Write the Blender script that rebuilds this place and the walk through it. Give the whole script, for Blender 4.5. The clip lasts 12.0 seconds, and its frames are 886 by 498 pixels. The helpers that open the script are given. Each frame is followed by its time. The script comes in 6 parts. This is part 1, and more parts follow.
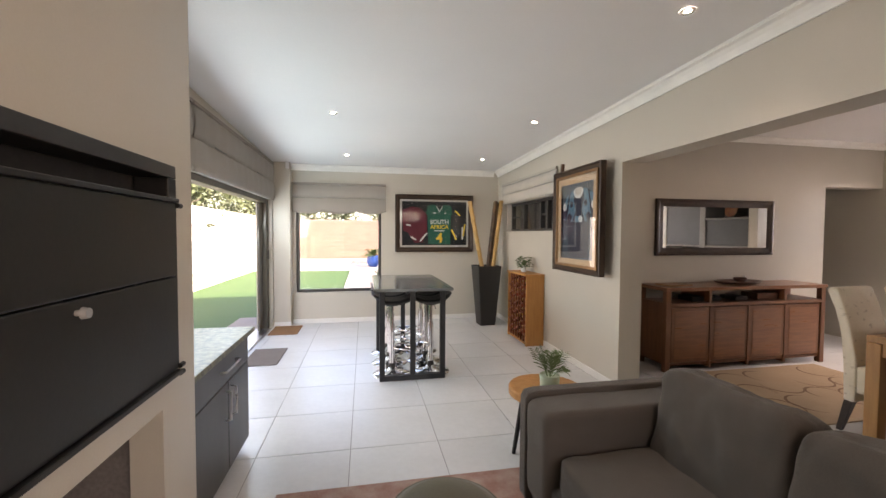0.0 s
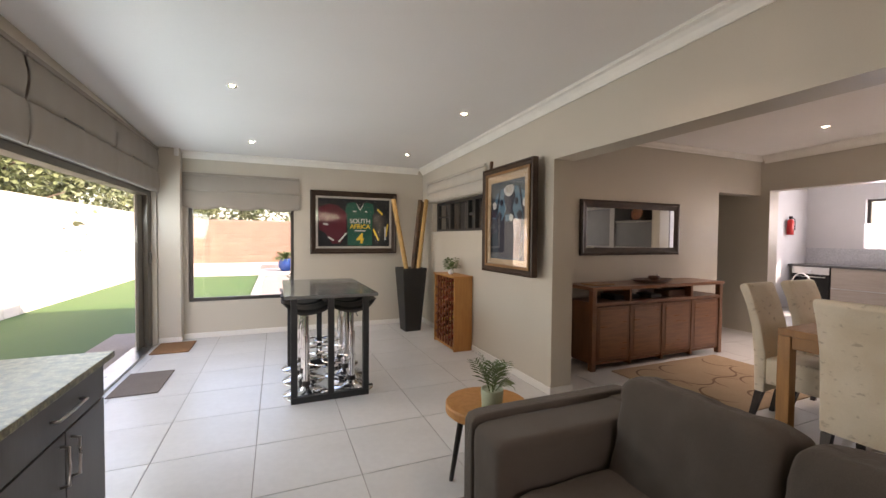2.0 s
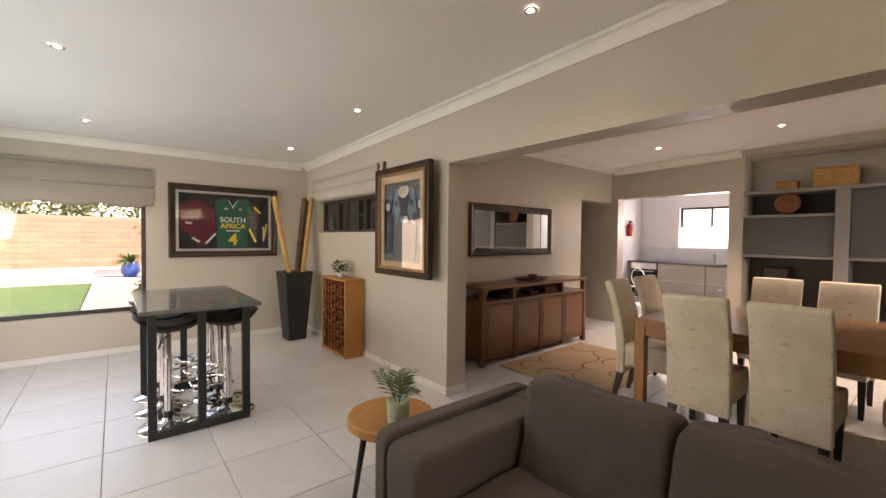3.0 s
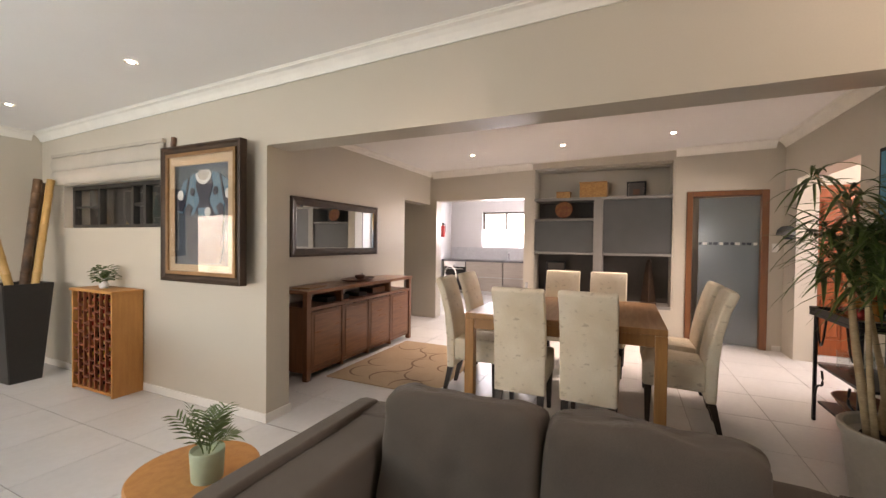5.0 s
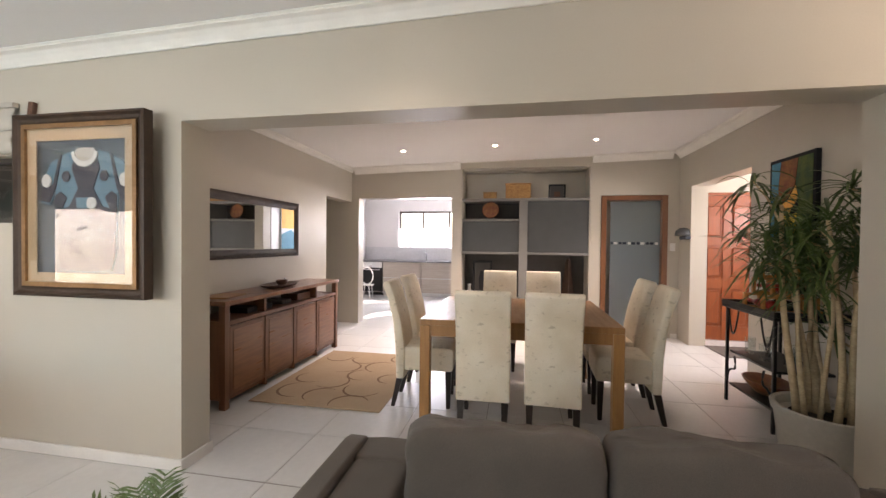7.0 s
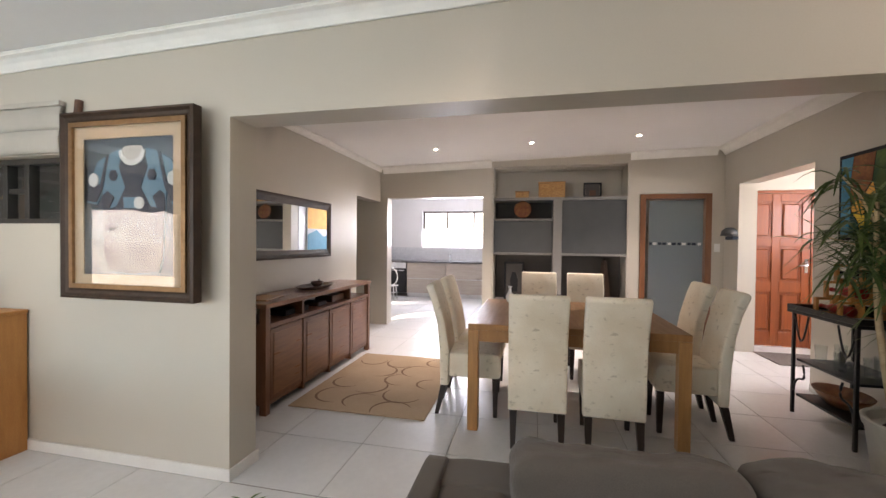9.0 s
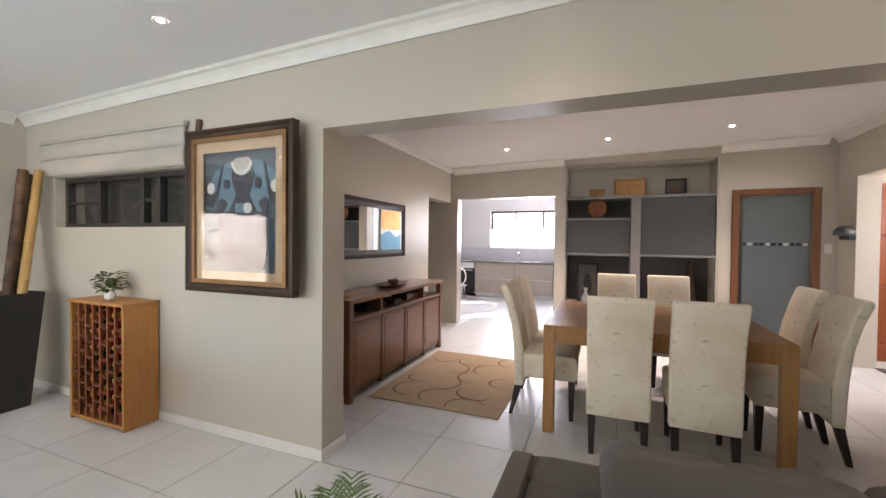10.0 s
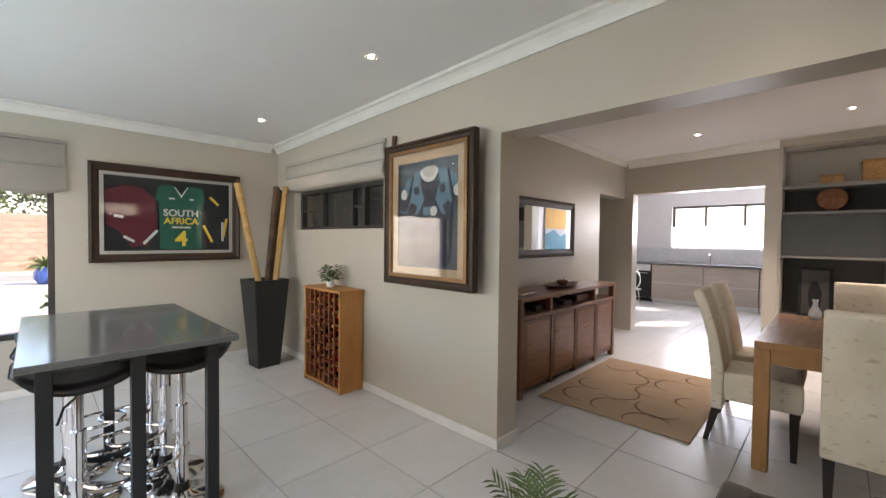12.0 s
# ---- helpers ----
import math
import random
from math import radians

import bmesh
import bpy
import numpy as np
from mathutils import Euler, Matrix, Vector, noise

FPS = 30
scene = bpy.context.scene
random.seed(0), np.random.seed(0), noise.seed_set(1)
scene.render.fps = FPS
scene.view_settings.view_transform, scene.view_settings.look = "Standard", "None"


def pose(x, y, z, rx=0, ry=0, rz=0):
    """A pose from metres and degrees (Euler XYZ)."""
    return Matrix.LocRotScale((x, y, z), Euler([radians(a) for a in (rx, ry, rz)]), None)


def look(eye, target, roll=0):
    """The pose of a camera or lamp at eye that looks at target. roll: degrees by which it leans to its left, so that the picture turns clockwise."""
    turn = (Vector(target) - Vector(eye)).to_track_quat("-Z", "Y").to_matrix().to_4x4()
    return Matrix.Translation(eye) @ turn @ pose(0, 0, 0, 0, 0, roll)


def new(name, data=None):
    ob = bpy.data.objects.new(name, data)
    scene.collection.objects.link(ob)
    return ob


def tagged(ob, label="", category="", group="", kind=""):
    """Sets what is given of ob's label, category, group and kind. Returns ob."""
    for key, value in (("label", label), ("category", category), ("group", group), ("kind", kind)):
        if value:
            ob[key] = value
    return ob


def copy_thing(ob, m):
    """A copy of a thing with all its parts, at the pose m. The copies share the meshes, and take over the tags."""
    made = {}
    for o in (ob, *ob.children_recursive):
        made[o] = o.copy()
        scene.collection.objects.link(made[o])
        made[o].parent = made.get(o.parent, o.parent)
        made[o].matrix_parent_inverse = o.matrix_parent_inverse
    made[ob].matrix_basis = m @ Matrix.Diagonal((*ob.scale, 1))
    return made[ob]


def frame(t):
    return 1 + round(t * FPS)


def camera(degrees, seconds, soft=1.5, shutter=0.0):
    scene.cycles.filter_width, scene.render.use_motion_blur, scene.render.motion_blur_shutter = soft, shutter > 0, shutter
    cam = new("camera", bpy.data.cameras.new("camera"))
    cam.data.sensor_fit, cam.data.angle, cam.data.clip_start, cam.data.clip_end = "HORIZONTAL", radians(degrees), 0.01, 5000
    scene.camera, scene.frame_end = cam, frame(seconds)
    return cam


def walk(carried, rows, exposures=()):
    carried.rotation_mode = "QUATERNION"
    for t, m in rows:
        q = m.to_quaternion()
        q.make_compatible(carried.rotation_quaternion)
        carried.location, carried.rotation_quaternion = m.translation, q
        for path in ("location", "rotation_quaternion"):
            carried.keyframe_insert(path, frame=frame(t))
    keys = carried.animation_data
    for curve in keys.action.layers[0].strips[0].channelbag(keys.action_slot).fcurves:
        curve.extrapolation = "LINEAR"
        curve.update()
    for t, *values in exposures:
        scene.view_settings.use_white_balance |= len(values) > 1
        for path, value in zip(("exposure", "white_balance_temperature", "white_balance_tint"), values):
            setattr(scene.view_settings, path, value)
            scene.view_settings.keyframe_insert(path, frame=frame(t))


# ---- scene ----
cam = camera(95.8, 12.0)
# seconds, stops, kelvin, tint
EXPOSURES = [(0.0, 2.77, 7800, 26), (1.5, 2.52, 7950, 27), (2.5, 2.48, 8500, 28), (3.5, 2.75, 9300, 30), (5.5, 3.1, 7900, 25), (6.5, 3.1, 7700, 24),
             (8.5, 3.05, 7250, 22), (9.5, 3.0, 7250, 22), (11.0, 2.83, 7200, 21), (12.0, 2.62, 7350, 21)]
PATH = [
    (0, (0.032, 0.163, 1.372), (0.419, 2.124, 1.298), 0.3),
    (0.5, (0.045, 0.259, 1.345), (0.436, 2.219, 1.282), 0.4),
    (1, (0.079, 0.353, 1.34), (0.527, 2.3, 1.273), 0.5),
    (1.5, (0.083, 0.445, 1.333), (0.689, 2.351, 1.274), 0.5),
    (2, (0.065, 0.517, 1.335), (0.835, 2.362, 1.278), 0.5),
    (2.5, (0.028, 0.581, 1.35), (1.03, 2.312, 1.294), 0.6),
    (3, (0.013, 0.651, 1.358), (1.281, 2.197, 1.304), 0.6),
    (3.5, (0.007, 0.702, 1.332), (1.5, 2.032, 1.286), 0.6),
    (5.5, (0.149, 1.063, 1.324), (2.033, 1.734, 1.289), 0.7),
    (6, (0.141, 1.221, 1.334), (2.08, 1.71, 1.3), 0.7),
    (6.5, (0.183, 1.31, 1.326), (2.148, 1.682, 1.292), 0.6),
    (8.5, (0.345, 1.624, 1.331), (2.314, 1.978, 1.299), 0.6),
    (9, (0.332, 1.658, 1.329), (2.284, 2.091, 1.296), 0.6),
    (9.5, (0.299, 1.685, 1.331), (2.216, 2.252, 1.298), 0.6),
    (10, (0.26, 1.711, 1.333), (2.116, 2.454, 1.296), 0.6),
    (10.5, (0.234, 1.735, 1.331), (2.002, 2.669, 1.294), 0.6),
    (11, (0.212, 1.746, 1.342), (1.882, 2.845, 1.296), 0.7),
    (11.5, (0.197, 1.76, 1.33), (1.755, 3.014, 1.285), 0.7),
    (12, (0.174, 1.768, 1.332), (1.604, 3.166, 1.284), 0.6),
]
walk(cam, [(t, look(eye, target, roll)) for t, eye, target, roll in PATH], EXPOSURES)

# ---- world, sun, exposure ----
SUN_TOWARDS = Vector((-0.55, 0.58, -0.60)).normalized()
world = bpy.data.worlds.new("sky")
scene.world = world
world.use_nodes = True
wn = world.node_tree
sky = wn.nodes.new("ShaderNodeTexSky")
sky.sky_type, sky.sun_disc = "NISHITA", False
sky.sun_elevation = math.asin(-SUN_TOWARDS.z)
sky.sun_rotation = math.atan2(-SUN_TOWARDS.x, -SUN_TOWARDS.y)
wn.links.new(sky.outputs[0], wn.nodes["Background"].inputs[0])
wn.nodes["Background"].inputs[1].default_value = 0.15
sun = new("sun", bpy.data.lights.new("sun", "SUN"))
sun.data.energy, sun.data.angle, sun.data.color = 2.6, radians(0.5), (1.0, 0.95, 0.87)
sun.matrix_world = Matrix.Translation((20, -12, 20)) @ SUN_TOWARDS.to_track_quat("-Z", "Y").to_matrix().to_4x4()


def area_lamp(name, eye, target, sx, sy, watts, colour):
    ob = new(name, bpy.data.lights.new(name, "AREA"))
    ob.data.shape, ob.data.size, ob.data.size_y = "RECTANGLE", sx, sy
    ob.data.energy, ob.data.color = watts, colour
    ob.matrix_world = look(eye, target)
    return ob


# sky light boosted at door and kitchen; rear and hall lamps are added fill
area_lamp("sky_light_door", (-1.36, 4.2, 1.52), (1.5, 4.2, 1.05), 3.9, 0.5, 9.2, (0.60, 0.85, 1.0))
area_lamp("fill_light_rear", (1.35, -1.60, 1.5), (2.2, 2, 1.4), 1.4, 1.2, 5.5, (1.0, 0.94, 0.86))
area_lamp("fill_light_hall", (4.6, -3.1, 1.80), (4.6, 0, 1.4), 3.0, 0.6, 14, (0.86, 0.91, 1.0))
area_lamp("sky_light_kitchen", (10.35, 3.3, 1.68), (6, 3.3, 1.2), 2.0, 0.8, 24, (0.76, 0.86, 1.0))


def spot_lamp(x, y, z, watts, colour=(1.0, 0.90, 0.79), cone=125):
    ob = new("downlight_beam", bpy.data.lights.new("downlight_beam", "SPOT"))
    ob.data.energy, ob.data.color, ob.data.spot_size, ob.data.spot_blend, ob.data.shadow_soft_size = watts, colour, radians(cone), 0.9, 0.03
    ob.matrix_world = Matrix.Translation((x, y, z))


# ---- materials ----
def mat(name, colour, rough=0.5, metal=0.0, second=None, scale=6.0, mix=0.5, bump=0.0, bump_scale=60.0, stretch=(1, 1, 1),
        fine=0.06, spec=0.5, random_tone=0.0, coat=0.0):
    """Base colour with a broad stain and a fine grain, plus relief."""
    m = bpy.data.materials.new(name)
    m.use_nodes = True
    n, l = m.node_tree.nodes, m.node_tree.links
    b = n["Principled BSDF"]
    b.inputs["Roughness"].default_value = rough
    b.inputs["Metallic"].default_value = metal
    b.inputs["Specular IOR Level"].default_value = spec
    b.inputs["Coat Weight"].default_value = coat
    co = n.new("ShaderNodeTexCoord")
    mp = n.new("ShaderNodeMapping")
    mp.inputs["Scale"].default_value = stretch
    l.new(co.outputs["Object"], mp.inputs[0])
    n1 = n.new("ShaderNodeTexNoise")
    n1.inputs["Scale"].default_value, n1.inputs["Detail"].default_value = scale, 5
    l.new(mp.outputs[0], n1.inputs["Vector"])
    n2 = n.new("ShaderNodeTexNoise")
    n2.inputs["Scale"].default_value, n2.inputs["Detail"].default_value = bump_scale, 4
    l.new(mp.outputs[0], n2.inputs["Vector"])
    ramp = n.new("ShaderNodeMapRange")
    ramp.inputs[1].default_value, ramp.inputs[2].default_value = 0.35, 0.65
    l.new(n1.outputs[0], ramp.inputs[0])
    mul = n.new("ShaderNodeMath")
    mul.operation = "MULTIPLY"
    mul.inputs[1].default_value = mix
    l.new(ramp.outputs[0], mul.inputs[0])
    mx = n.new("ShaderNodeMix")
    mx.data_type = "RGBA"
    sec = second or tuple(c * 0.88 for c in colour)
    mx.inputs[6].default_value, mx.inputs[7].default_value = (*colour, 1), (*sec, 1)
    l.new(mul.outputs[0], mx.inputs[0])
    hsv = n.new("ShaderNodeHueSaturation")
    l.new(mx.outputs[2], hsv.inputs["Color"])
    val = n.new("ShaderNodeMapRange")
    val.inputs[1].default_value, val.inputs[2].default_value = 0.3, 0.7
    val.inputs[3].default_value, val.inputs[4].default_value = 1 - fine, 1 + fine
    l.new(n2.outputs[0], val.inputs[0])
    last = val.outputs[0]
    if random_tone:
        info = n.new("ShaderNodeObjectInfo")
        rr = n.new("ShaderNodeMapRange")
        rr.inputs[3].default_value, rr.inputs[4].default_value = 1 - random_tone, 1 + random_tone
        l.new(info.outputs["Random"], rr.inputs[0])
        m2 = n.new("ShaderNodeMath")
        m2.operation = "MULTIPLY"
        l.new(last, m2.inputs[0]), l.new(rr.outputs[0], m2.inputs[1])
        last = m2.outputs[0]
    l.new(last, hsv.inputs["Value"])
    l.new(hsv.outputs[0], b.inputs["Base Color"])
    rv = n.new("ShaderNodeMapRange")
    rv.inputs[3].default_value, rv.inputs[4].default_value = max(0.02, rough - 0.08), min(1, rough + 0.08)
    l.new(n1.outputs[0], rv.inputs[0])
    l.new(rv.outputs[0], b.inputs["Roughness"])
    if bump:
        bp = n.new("ShaderNodeBump")
        bp.inputs["Strength"].default_value, bp.inputs["Distance"].default_value = bump, 0.004
        l.new(n2.outputs[0], bp.inputs["Height"])
        l.new(bp.outputs[0], b.inputs["Normal"])
    return m


def glass_mat(name, tint=(1, 1, 1), rough=0.0, ior=1.5, frost=0.0):
    m = bpy.data.materials.new(name)
    m.use_nodes = True
    n, l = m.node_tree.nodes, m.node_tree.links
    out = n["Material Output"]
    n.remove(n["Principled BSDF"])
    lw = n.new("ShaderNodeLayerWeight")
    lw.inputs[0].default_value = 0.5
    pw = n.new("ShaderNodeMath")
    pw.operation, pw.inputs[1].default_value = "POWER", 5.0
    fr = n.new("ShaderNodeMath")
    r0 = ((ior - 1) / (ior + 1)) ** 2
    fr.operation, fr.inputs[1].default_value, fr.inputs[2].default_value = "MULTIPLY_ADD", 1 - r0, r0
    l.new(lw.outputs["Facing"], pw.inputs[0]), l.new(pw.outputs[0], fr.inputs[0])
    gl = n.new("ShaderNodeBsdfGlossy")
    gl.inputs["Roughness"].default_value = rough
    tr = n.new("ShaderNodeBsdfTransparent")
    tr.inputs[0].default_value = (*tint, 1)
    body = tr.outputs[0]
    if frost:
        tl = n.new("ShaderNodeBsdfTranslucent")
        tl.inputs[0].default_value = (*tint, 1)
        df = n.new("ShaderNodeBsdfDiffuse")
        df.inputs[0].default_value = (0.45, 0.5, 0.52, 1)
        m0 = n.new("ShaderNodeMixShader")
        m0.inputs[0].default_value = 0.45
        l.new(tl.outputs[0], m0.inputs[1]), l.new(df.outputs[0], m0.inputs[2])
        m1 = n.new("ShaderNodeMixShader")
        m1.inputs[0].default_value = frost
        l.new(tr.outputs[0], m1.inputs[1]), l.new(m0.outputs[0], m1.inputs[2])
        body = m1.outputs[0]
    mx = n.new("ShaderNodeMixShader")
    l.new(fr.outputs[0], mx.inputs[0]), l.new(body, mx.inputs[1]), l.new(gl.outputs[0], mx.inputs[2])
    l.new(mx.outputs[0], out.inputs[0])
    return m


def glow_mat(name, colour, strength):
    m = bpy.data.materials.new(name)
    m.use_nodes = True
    b = m.node_tree.nodes["Principled BSDF"]
    b.inputs["Base Color"].default_value = (*colour, 1)
    b.inputs["Emission Color"].default_value = (*colour, 1)
    b.inputs["Emission Strength"].default_value = strength
    return m


def mirror_mat():
    m = bpy.data.materials.new("mirror_glass")
    m.use_nodes = True
    b = m.node_tree.nodes["Principled BSDF"]
    b.inputs["Base Color"].default_value = (0.86, 0.88, 0.87, 1)
    b.inputs["Metallic"].default_value, b.inputs["Roughness"].default_value = 1.0, 0.015
    return m


M = dict(
    wall=mat("taupe_paint", (0.51, 0.47, 0.395), 0.34, second=(0.48, 0.435, 0.365), scale=1.3, bump=0.12, bump_scale=140, fine=0.015),
    wall_light=mat("light_paint", (0.62, 0.58, 0.52), 0.6, scale=1.5, bump=0.1, bump_scale=140, fine=0.015),
    kitchen_wall=mat("kitchen_white_tile_paint", (0.58, 0.57, 0.57), 0.4, scale=2, fine=0.02),
    ceiling=mat("ceiling_white", (0.85, 0.84, 0.82), 0.7, scale=0.8, mix=0.3, bump=0.05, bump_scale=90, fine=0.01),
    cornice=mat("cornice_white", (0.84, 0.82, 0.76), 0.5, fine=0.01),
    skirting=mat("skirting_white", (0.74, 0.72, 0.68), 0.45, fine=0.02),
    tile=mat("porcelain_tile", (0.60, 0.60, 0.59), 0.30, second=(0.51, 0.505, 0.49), scale=2.2, bump=0.03, bump_scale=25, fine=0.03, random_tone=0.03),
    grout=mat("grout", (0.32, 0.305, 0.285), 0.9, fine=0.1),
    alu=mat("bronze_aluminium", (0.06, 0.055, 0.05), 0.4, 0.4, fine=0.05),
    slider=mat("slider_frame", (0.10, 0.088, 0.07), 0.45, 0.2, fine=0.05),
    black=mat("black_steel", (0.014, 0.013, 0.013), 0.42, 0.2, scale=3, fine=0.15, bump=0.05),
    braai=mat("braai_door", (0.012, 0.011, 0.0105), 0.36, 0.2, scale=2.5, fine=0.12, bump=0.04),
    # plaster grey holds soot and the dim light inside the wood store
    store=mat("dim_sooty_plaster", (0.17, 0.15, 0.14), 0.85, second=(0.10, 0.09, 0.085), scale=5, fine=0.15, bump=0.2),
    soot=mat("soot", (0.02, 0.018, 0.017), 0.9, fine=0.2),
    chrome=mat("chrome", (0.75, 0.75, 0.76), 0.08, 1.0, fine=0.02),
    satin_metal=mat("satin_chrome", (0.60, 0.60, 0.60), 0.5, 0.6, fine=0.02),
    steel=mat("brushed_steel", (0.55, 0.55, 0.55), 0.3, 1.0, fine=0.05),
    granite=mat("dark_granite", (0.13, 0.137, 0.134), 0.14, second=(0.18, 0.185, 0.18), scale=120, fine=0.22, bump_scale=240, coat=0.2),
    # granite speckle, its yellow-green painted in for the trees mirrored there
    speckle_reflect=mat("garden_tinted_granite", (0.055, 0.055, 0.035), 0.42, second=(0.21, 0.20, 0.12), scale=26, mix=1.0, fine=0.4, bump_scale=120, spec=0.3),
    cabinet=mat("dark_cabinet", (0.034, 0.030, 0.027), 0.4, scale=4, stretch=(1, 1, 0.2), fine=0.12),
    frame_bar=mat("bar_frame_grey", (0.023, 0.025, 0.027), 0.45, 0.3, fine=0.08),
    leather=mat("black_leather", (0.016, 0.015, 0.016), 0.38, scale=9, bump=0.35, bump_scale=160, fine=0.12),
    sofa=mat("grey_brown_fabric", (0.108, 0.091, 0.078), 0.9, second=(0.086, 0.073, 0.062), scale=3.0, mix=0.8, bump=0.6, bump_scale=420, fine=0.12, spec=0.2),
    pine=mat("pine", (0.47, 0.21, 0.058), 0.5, second=(0.34, 0.135, 0.036), scale=5, stretch=(6, 6, 0.8), fine=0.08),
    oak=mat("oak", (0.36, 0.18, 0.065), 0.4, second=(0.24, 0.11, 0.04), scale=4, stretch=(1, 9, 1), fine=0.08, bump=0.05),
    oak_leg=mat("oak_leg", (0.40, 0.20, 0.07), 0.42, second=(0.27, 0.125, 0.045), scale=4, stretch=(9, 9, 1), fine=0.08),
    walnut=mat("walnut_brown", (0.19, 0.080, 0.036), 0.38, second=(0.115, 0.046, 0.021), scale=4, stretch=(8, 8, 0.9), fine=0.1, bump=0.04),
    walnut_top=mat("walnut_top", (0.25, 0.108, 0.048), 0.3, second=(0.12, 0.05, 0.025), scale=4, stretch=(0.9, 9, 9), fine=0.1),
    bottle_hole=mat("rack_lattice", (0.24, 0.062, 0.022), 0.5, second=(0.15, 0.035, 0.014), scale=8, fine=0.12),
    bottle=mat("dark_bottle", (0.02, 0.022, 0.012), 0.12, fine=0.1),
    foil_red=mat("foil_red", (0.30, 0.02, 0.015), 0.3, 0.5, fine=0.08),
    foil_gold=mat("foil_gold", (0.55, 0.36, 0.06), 0.3, 0.7, fine=0.08),
    mahogany=mat("mahogany", (0.28, 0.066, 0.015), 0.34, second=(0.16, 0.036, 0.009), scale=4, stretch=(9, 9, 0.8), fine=0.1, coat=0.1),
    door_frame=mat("door_frame_wood", (0.20, 0.078, 0.03), 0.4, second=(0.13, 0.048, 0.02), scale=4, stretch=(9, 9, 0.9), fine=0.1),
    dark_frame=mat("dark_picture_frame", (0.048, 0.027, 0.016), 0.45, second=(0.020, 0.012, 0.008), scale=12, fine=0.15, bump=0.1, spec=0.3),
    gold=mat("antique_gold", (0.25, 0.14, 0.065), 0.36, 0.55, second=(0.14, 0.075, 0.03), scale=14, fine=0.15),
    matboard=mat("cream_matboard", (0.44, 0.31, 0.185), 0.8, fine=0.04),
    mat_grey=mat("grey_matboard", (0.40, 0.37, 0.33), 0.8, fine=0.04),
    navy=mat("navy_backing", (0.018, 0.028, 0.045), 0.8, fine=0.1),
    slate=mat("slate_blue_backing", (0.034, 0.055, 0.075), 0.8, fine=0.06),
    backing=mat("black_backing", (0.012, 0.012, 0.013), 0.8, fine=0.1),
    j_green=mat("jersey_green", (0.008, 0.095, 0.062), 0.8, fine=0.12, bump=0.3, bump_scale=90),
    j_red=mat("jersey_maroon", (0.10, 0.010, 0.018), 0.8, fine=0.12, bump=0.3, bump_scale=90),
    j_black=mat("jersey_black", (0.014, 0.016, 0.018), 0.8, fine=0.12),
    j_blue=mat("jersey_light_blue", (0.075, 0.175, 0.24), 0.8, fine=0.1, bump=0.3, bump_scale=90),
    j_navy=mat("jersey_navy", (0.012, 0.016, 0.035), 0.8, fine=0.1),
    white=mat("white_print", (0.55, 0.55, 0.53), 0.7, fine=0.03),
    yellow=mat("yellow_print", (0.72, 0.48, 0.05), 0.7, fine=0.03),
    pot_black=mat("black_planter", (0.020, 0.019, 0.018), 0.5, scale=3, fine=0.12, bump=0.06),
    pot_white=mat("white_planter", (0.60, 0.57, 0.51), 0.6, scale=5, fine=0.05, bump=0.1, bump_scale=40),
    pot_green=mat("sage_pot", (0.42, 0.50, 0.36), 0.45, fine=0.03),
    ceramic=mat("white_ceramic", (0.75, 0.74, 0.72), 0.2, fine=0.02),
    soil=mat("soil", (0.045, 0.028, 0.018), 0.95, fine=0.3, bump=0.8, bump_scale=50),
    bamboo=mat("bamboo", (0.50, 0.31, 0.11), 0.4, second=(0.36, 0.2, 0.06), scale=5, stretch=(4, 4, 1), fine=0.1),
    bamboo_dark=mat("burnt_bamboo", (0.16, 0.085, 0.04), 0.45, second=(0.03, 0.018, 0.012), scale=6, mix=0.9, fine=0.15),
    cane=mat("plant_cane", (0.50, 0.38, 0.23), 0.7, second=(0.34, 0.24, 0.13), scale=9, stretch=(1, 1, 3), fine=0.15, bump=0.3),
    leaf=mat("leaf_green", (0.085, 0.13, 0.032), 0.45, second=(0.045, 0.085, 0.02), scale=9, fine=0.2),
    leaf_light=mat("fern_green", (0.09, 0.14, 0.04), 0.5, second=(0.05, 0.09, 0.024), scale=12, fine=0.2),
    tree_leaf=mat("tree_leaf", (0.15, 0.17, 0.085), 0.4, second=(0.06, 0.10, 0.035), scale=0.9, fine=0.25),
    bark=mat("bark", (0.10, 0.075, 0.055), 0.9, fine=0.25, bump=0.8, bump_scale=30),
    grass=mat("lawn", (0.045, 0.110, 0.026), 0.8, second=(0.085, 0.14, 0.048), scale=0.8, fine=0.35, bump=0.8, bump_scale=120),
    earth=mat("earth", (0.20, 0.17, 0.13), 0.9, scale=0.6, fine=0.2),
    paving=mat("grey_paving", (0.27, 0.235, 0.205), 0.8, scale=3, fine=0.12, bump=0.3, random_tone=0.06),
    paving_light=mat("pale_paving", (0.42, 0.40, 0.37), 0.8, scale=2, fine=0.08, bump=0.2),
    brick=mat("pale_brick", (0.25, 0.142, 0.105), 0.85, second=(0.19, 0.10, 0.072), scale=2, fine=0.12, bump=0.3, random_tone=0.12),
    stone=mat("pale_stone_block", (0.70, 0.65, 0.58), 0.85, second=(0.62, 0.56, 0.48), scale=2, fine=0.12, bump=0.3, random_tone=0.15),
    mortar=mat("mortar", (0.22, 0.17, 0.14), 0.9, fine=0.08),
    water=mat("pool_water", (0.05, 0.22, 0.30), 0.05, fine=0.05),
    blue=mat("blue_glaze", (0.02, 0.07, 0.28), 0.2, fine=0.05),
    blind=mat("grey_linen", (0.32, 0.285, 0.25), 0.9, second=(0.29, 0.26, 0.225), scale=2.5, bump=0.3, bump_scale=300, fine=0.04),
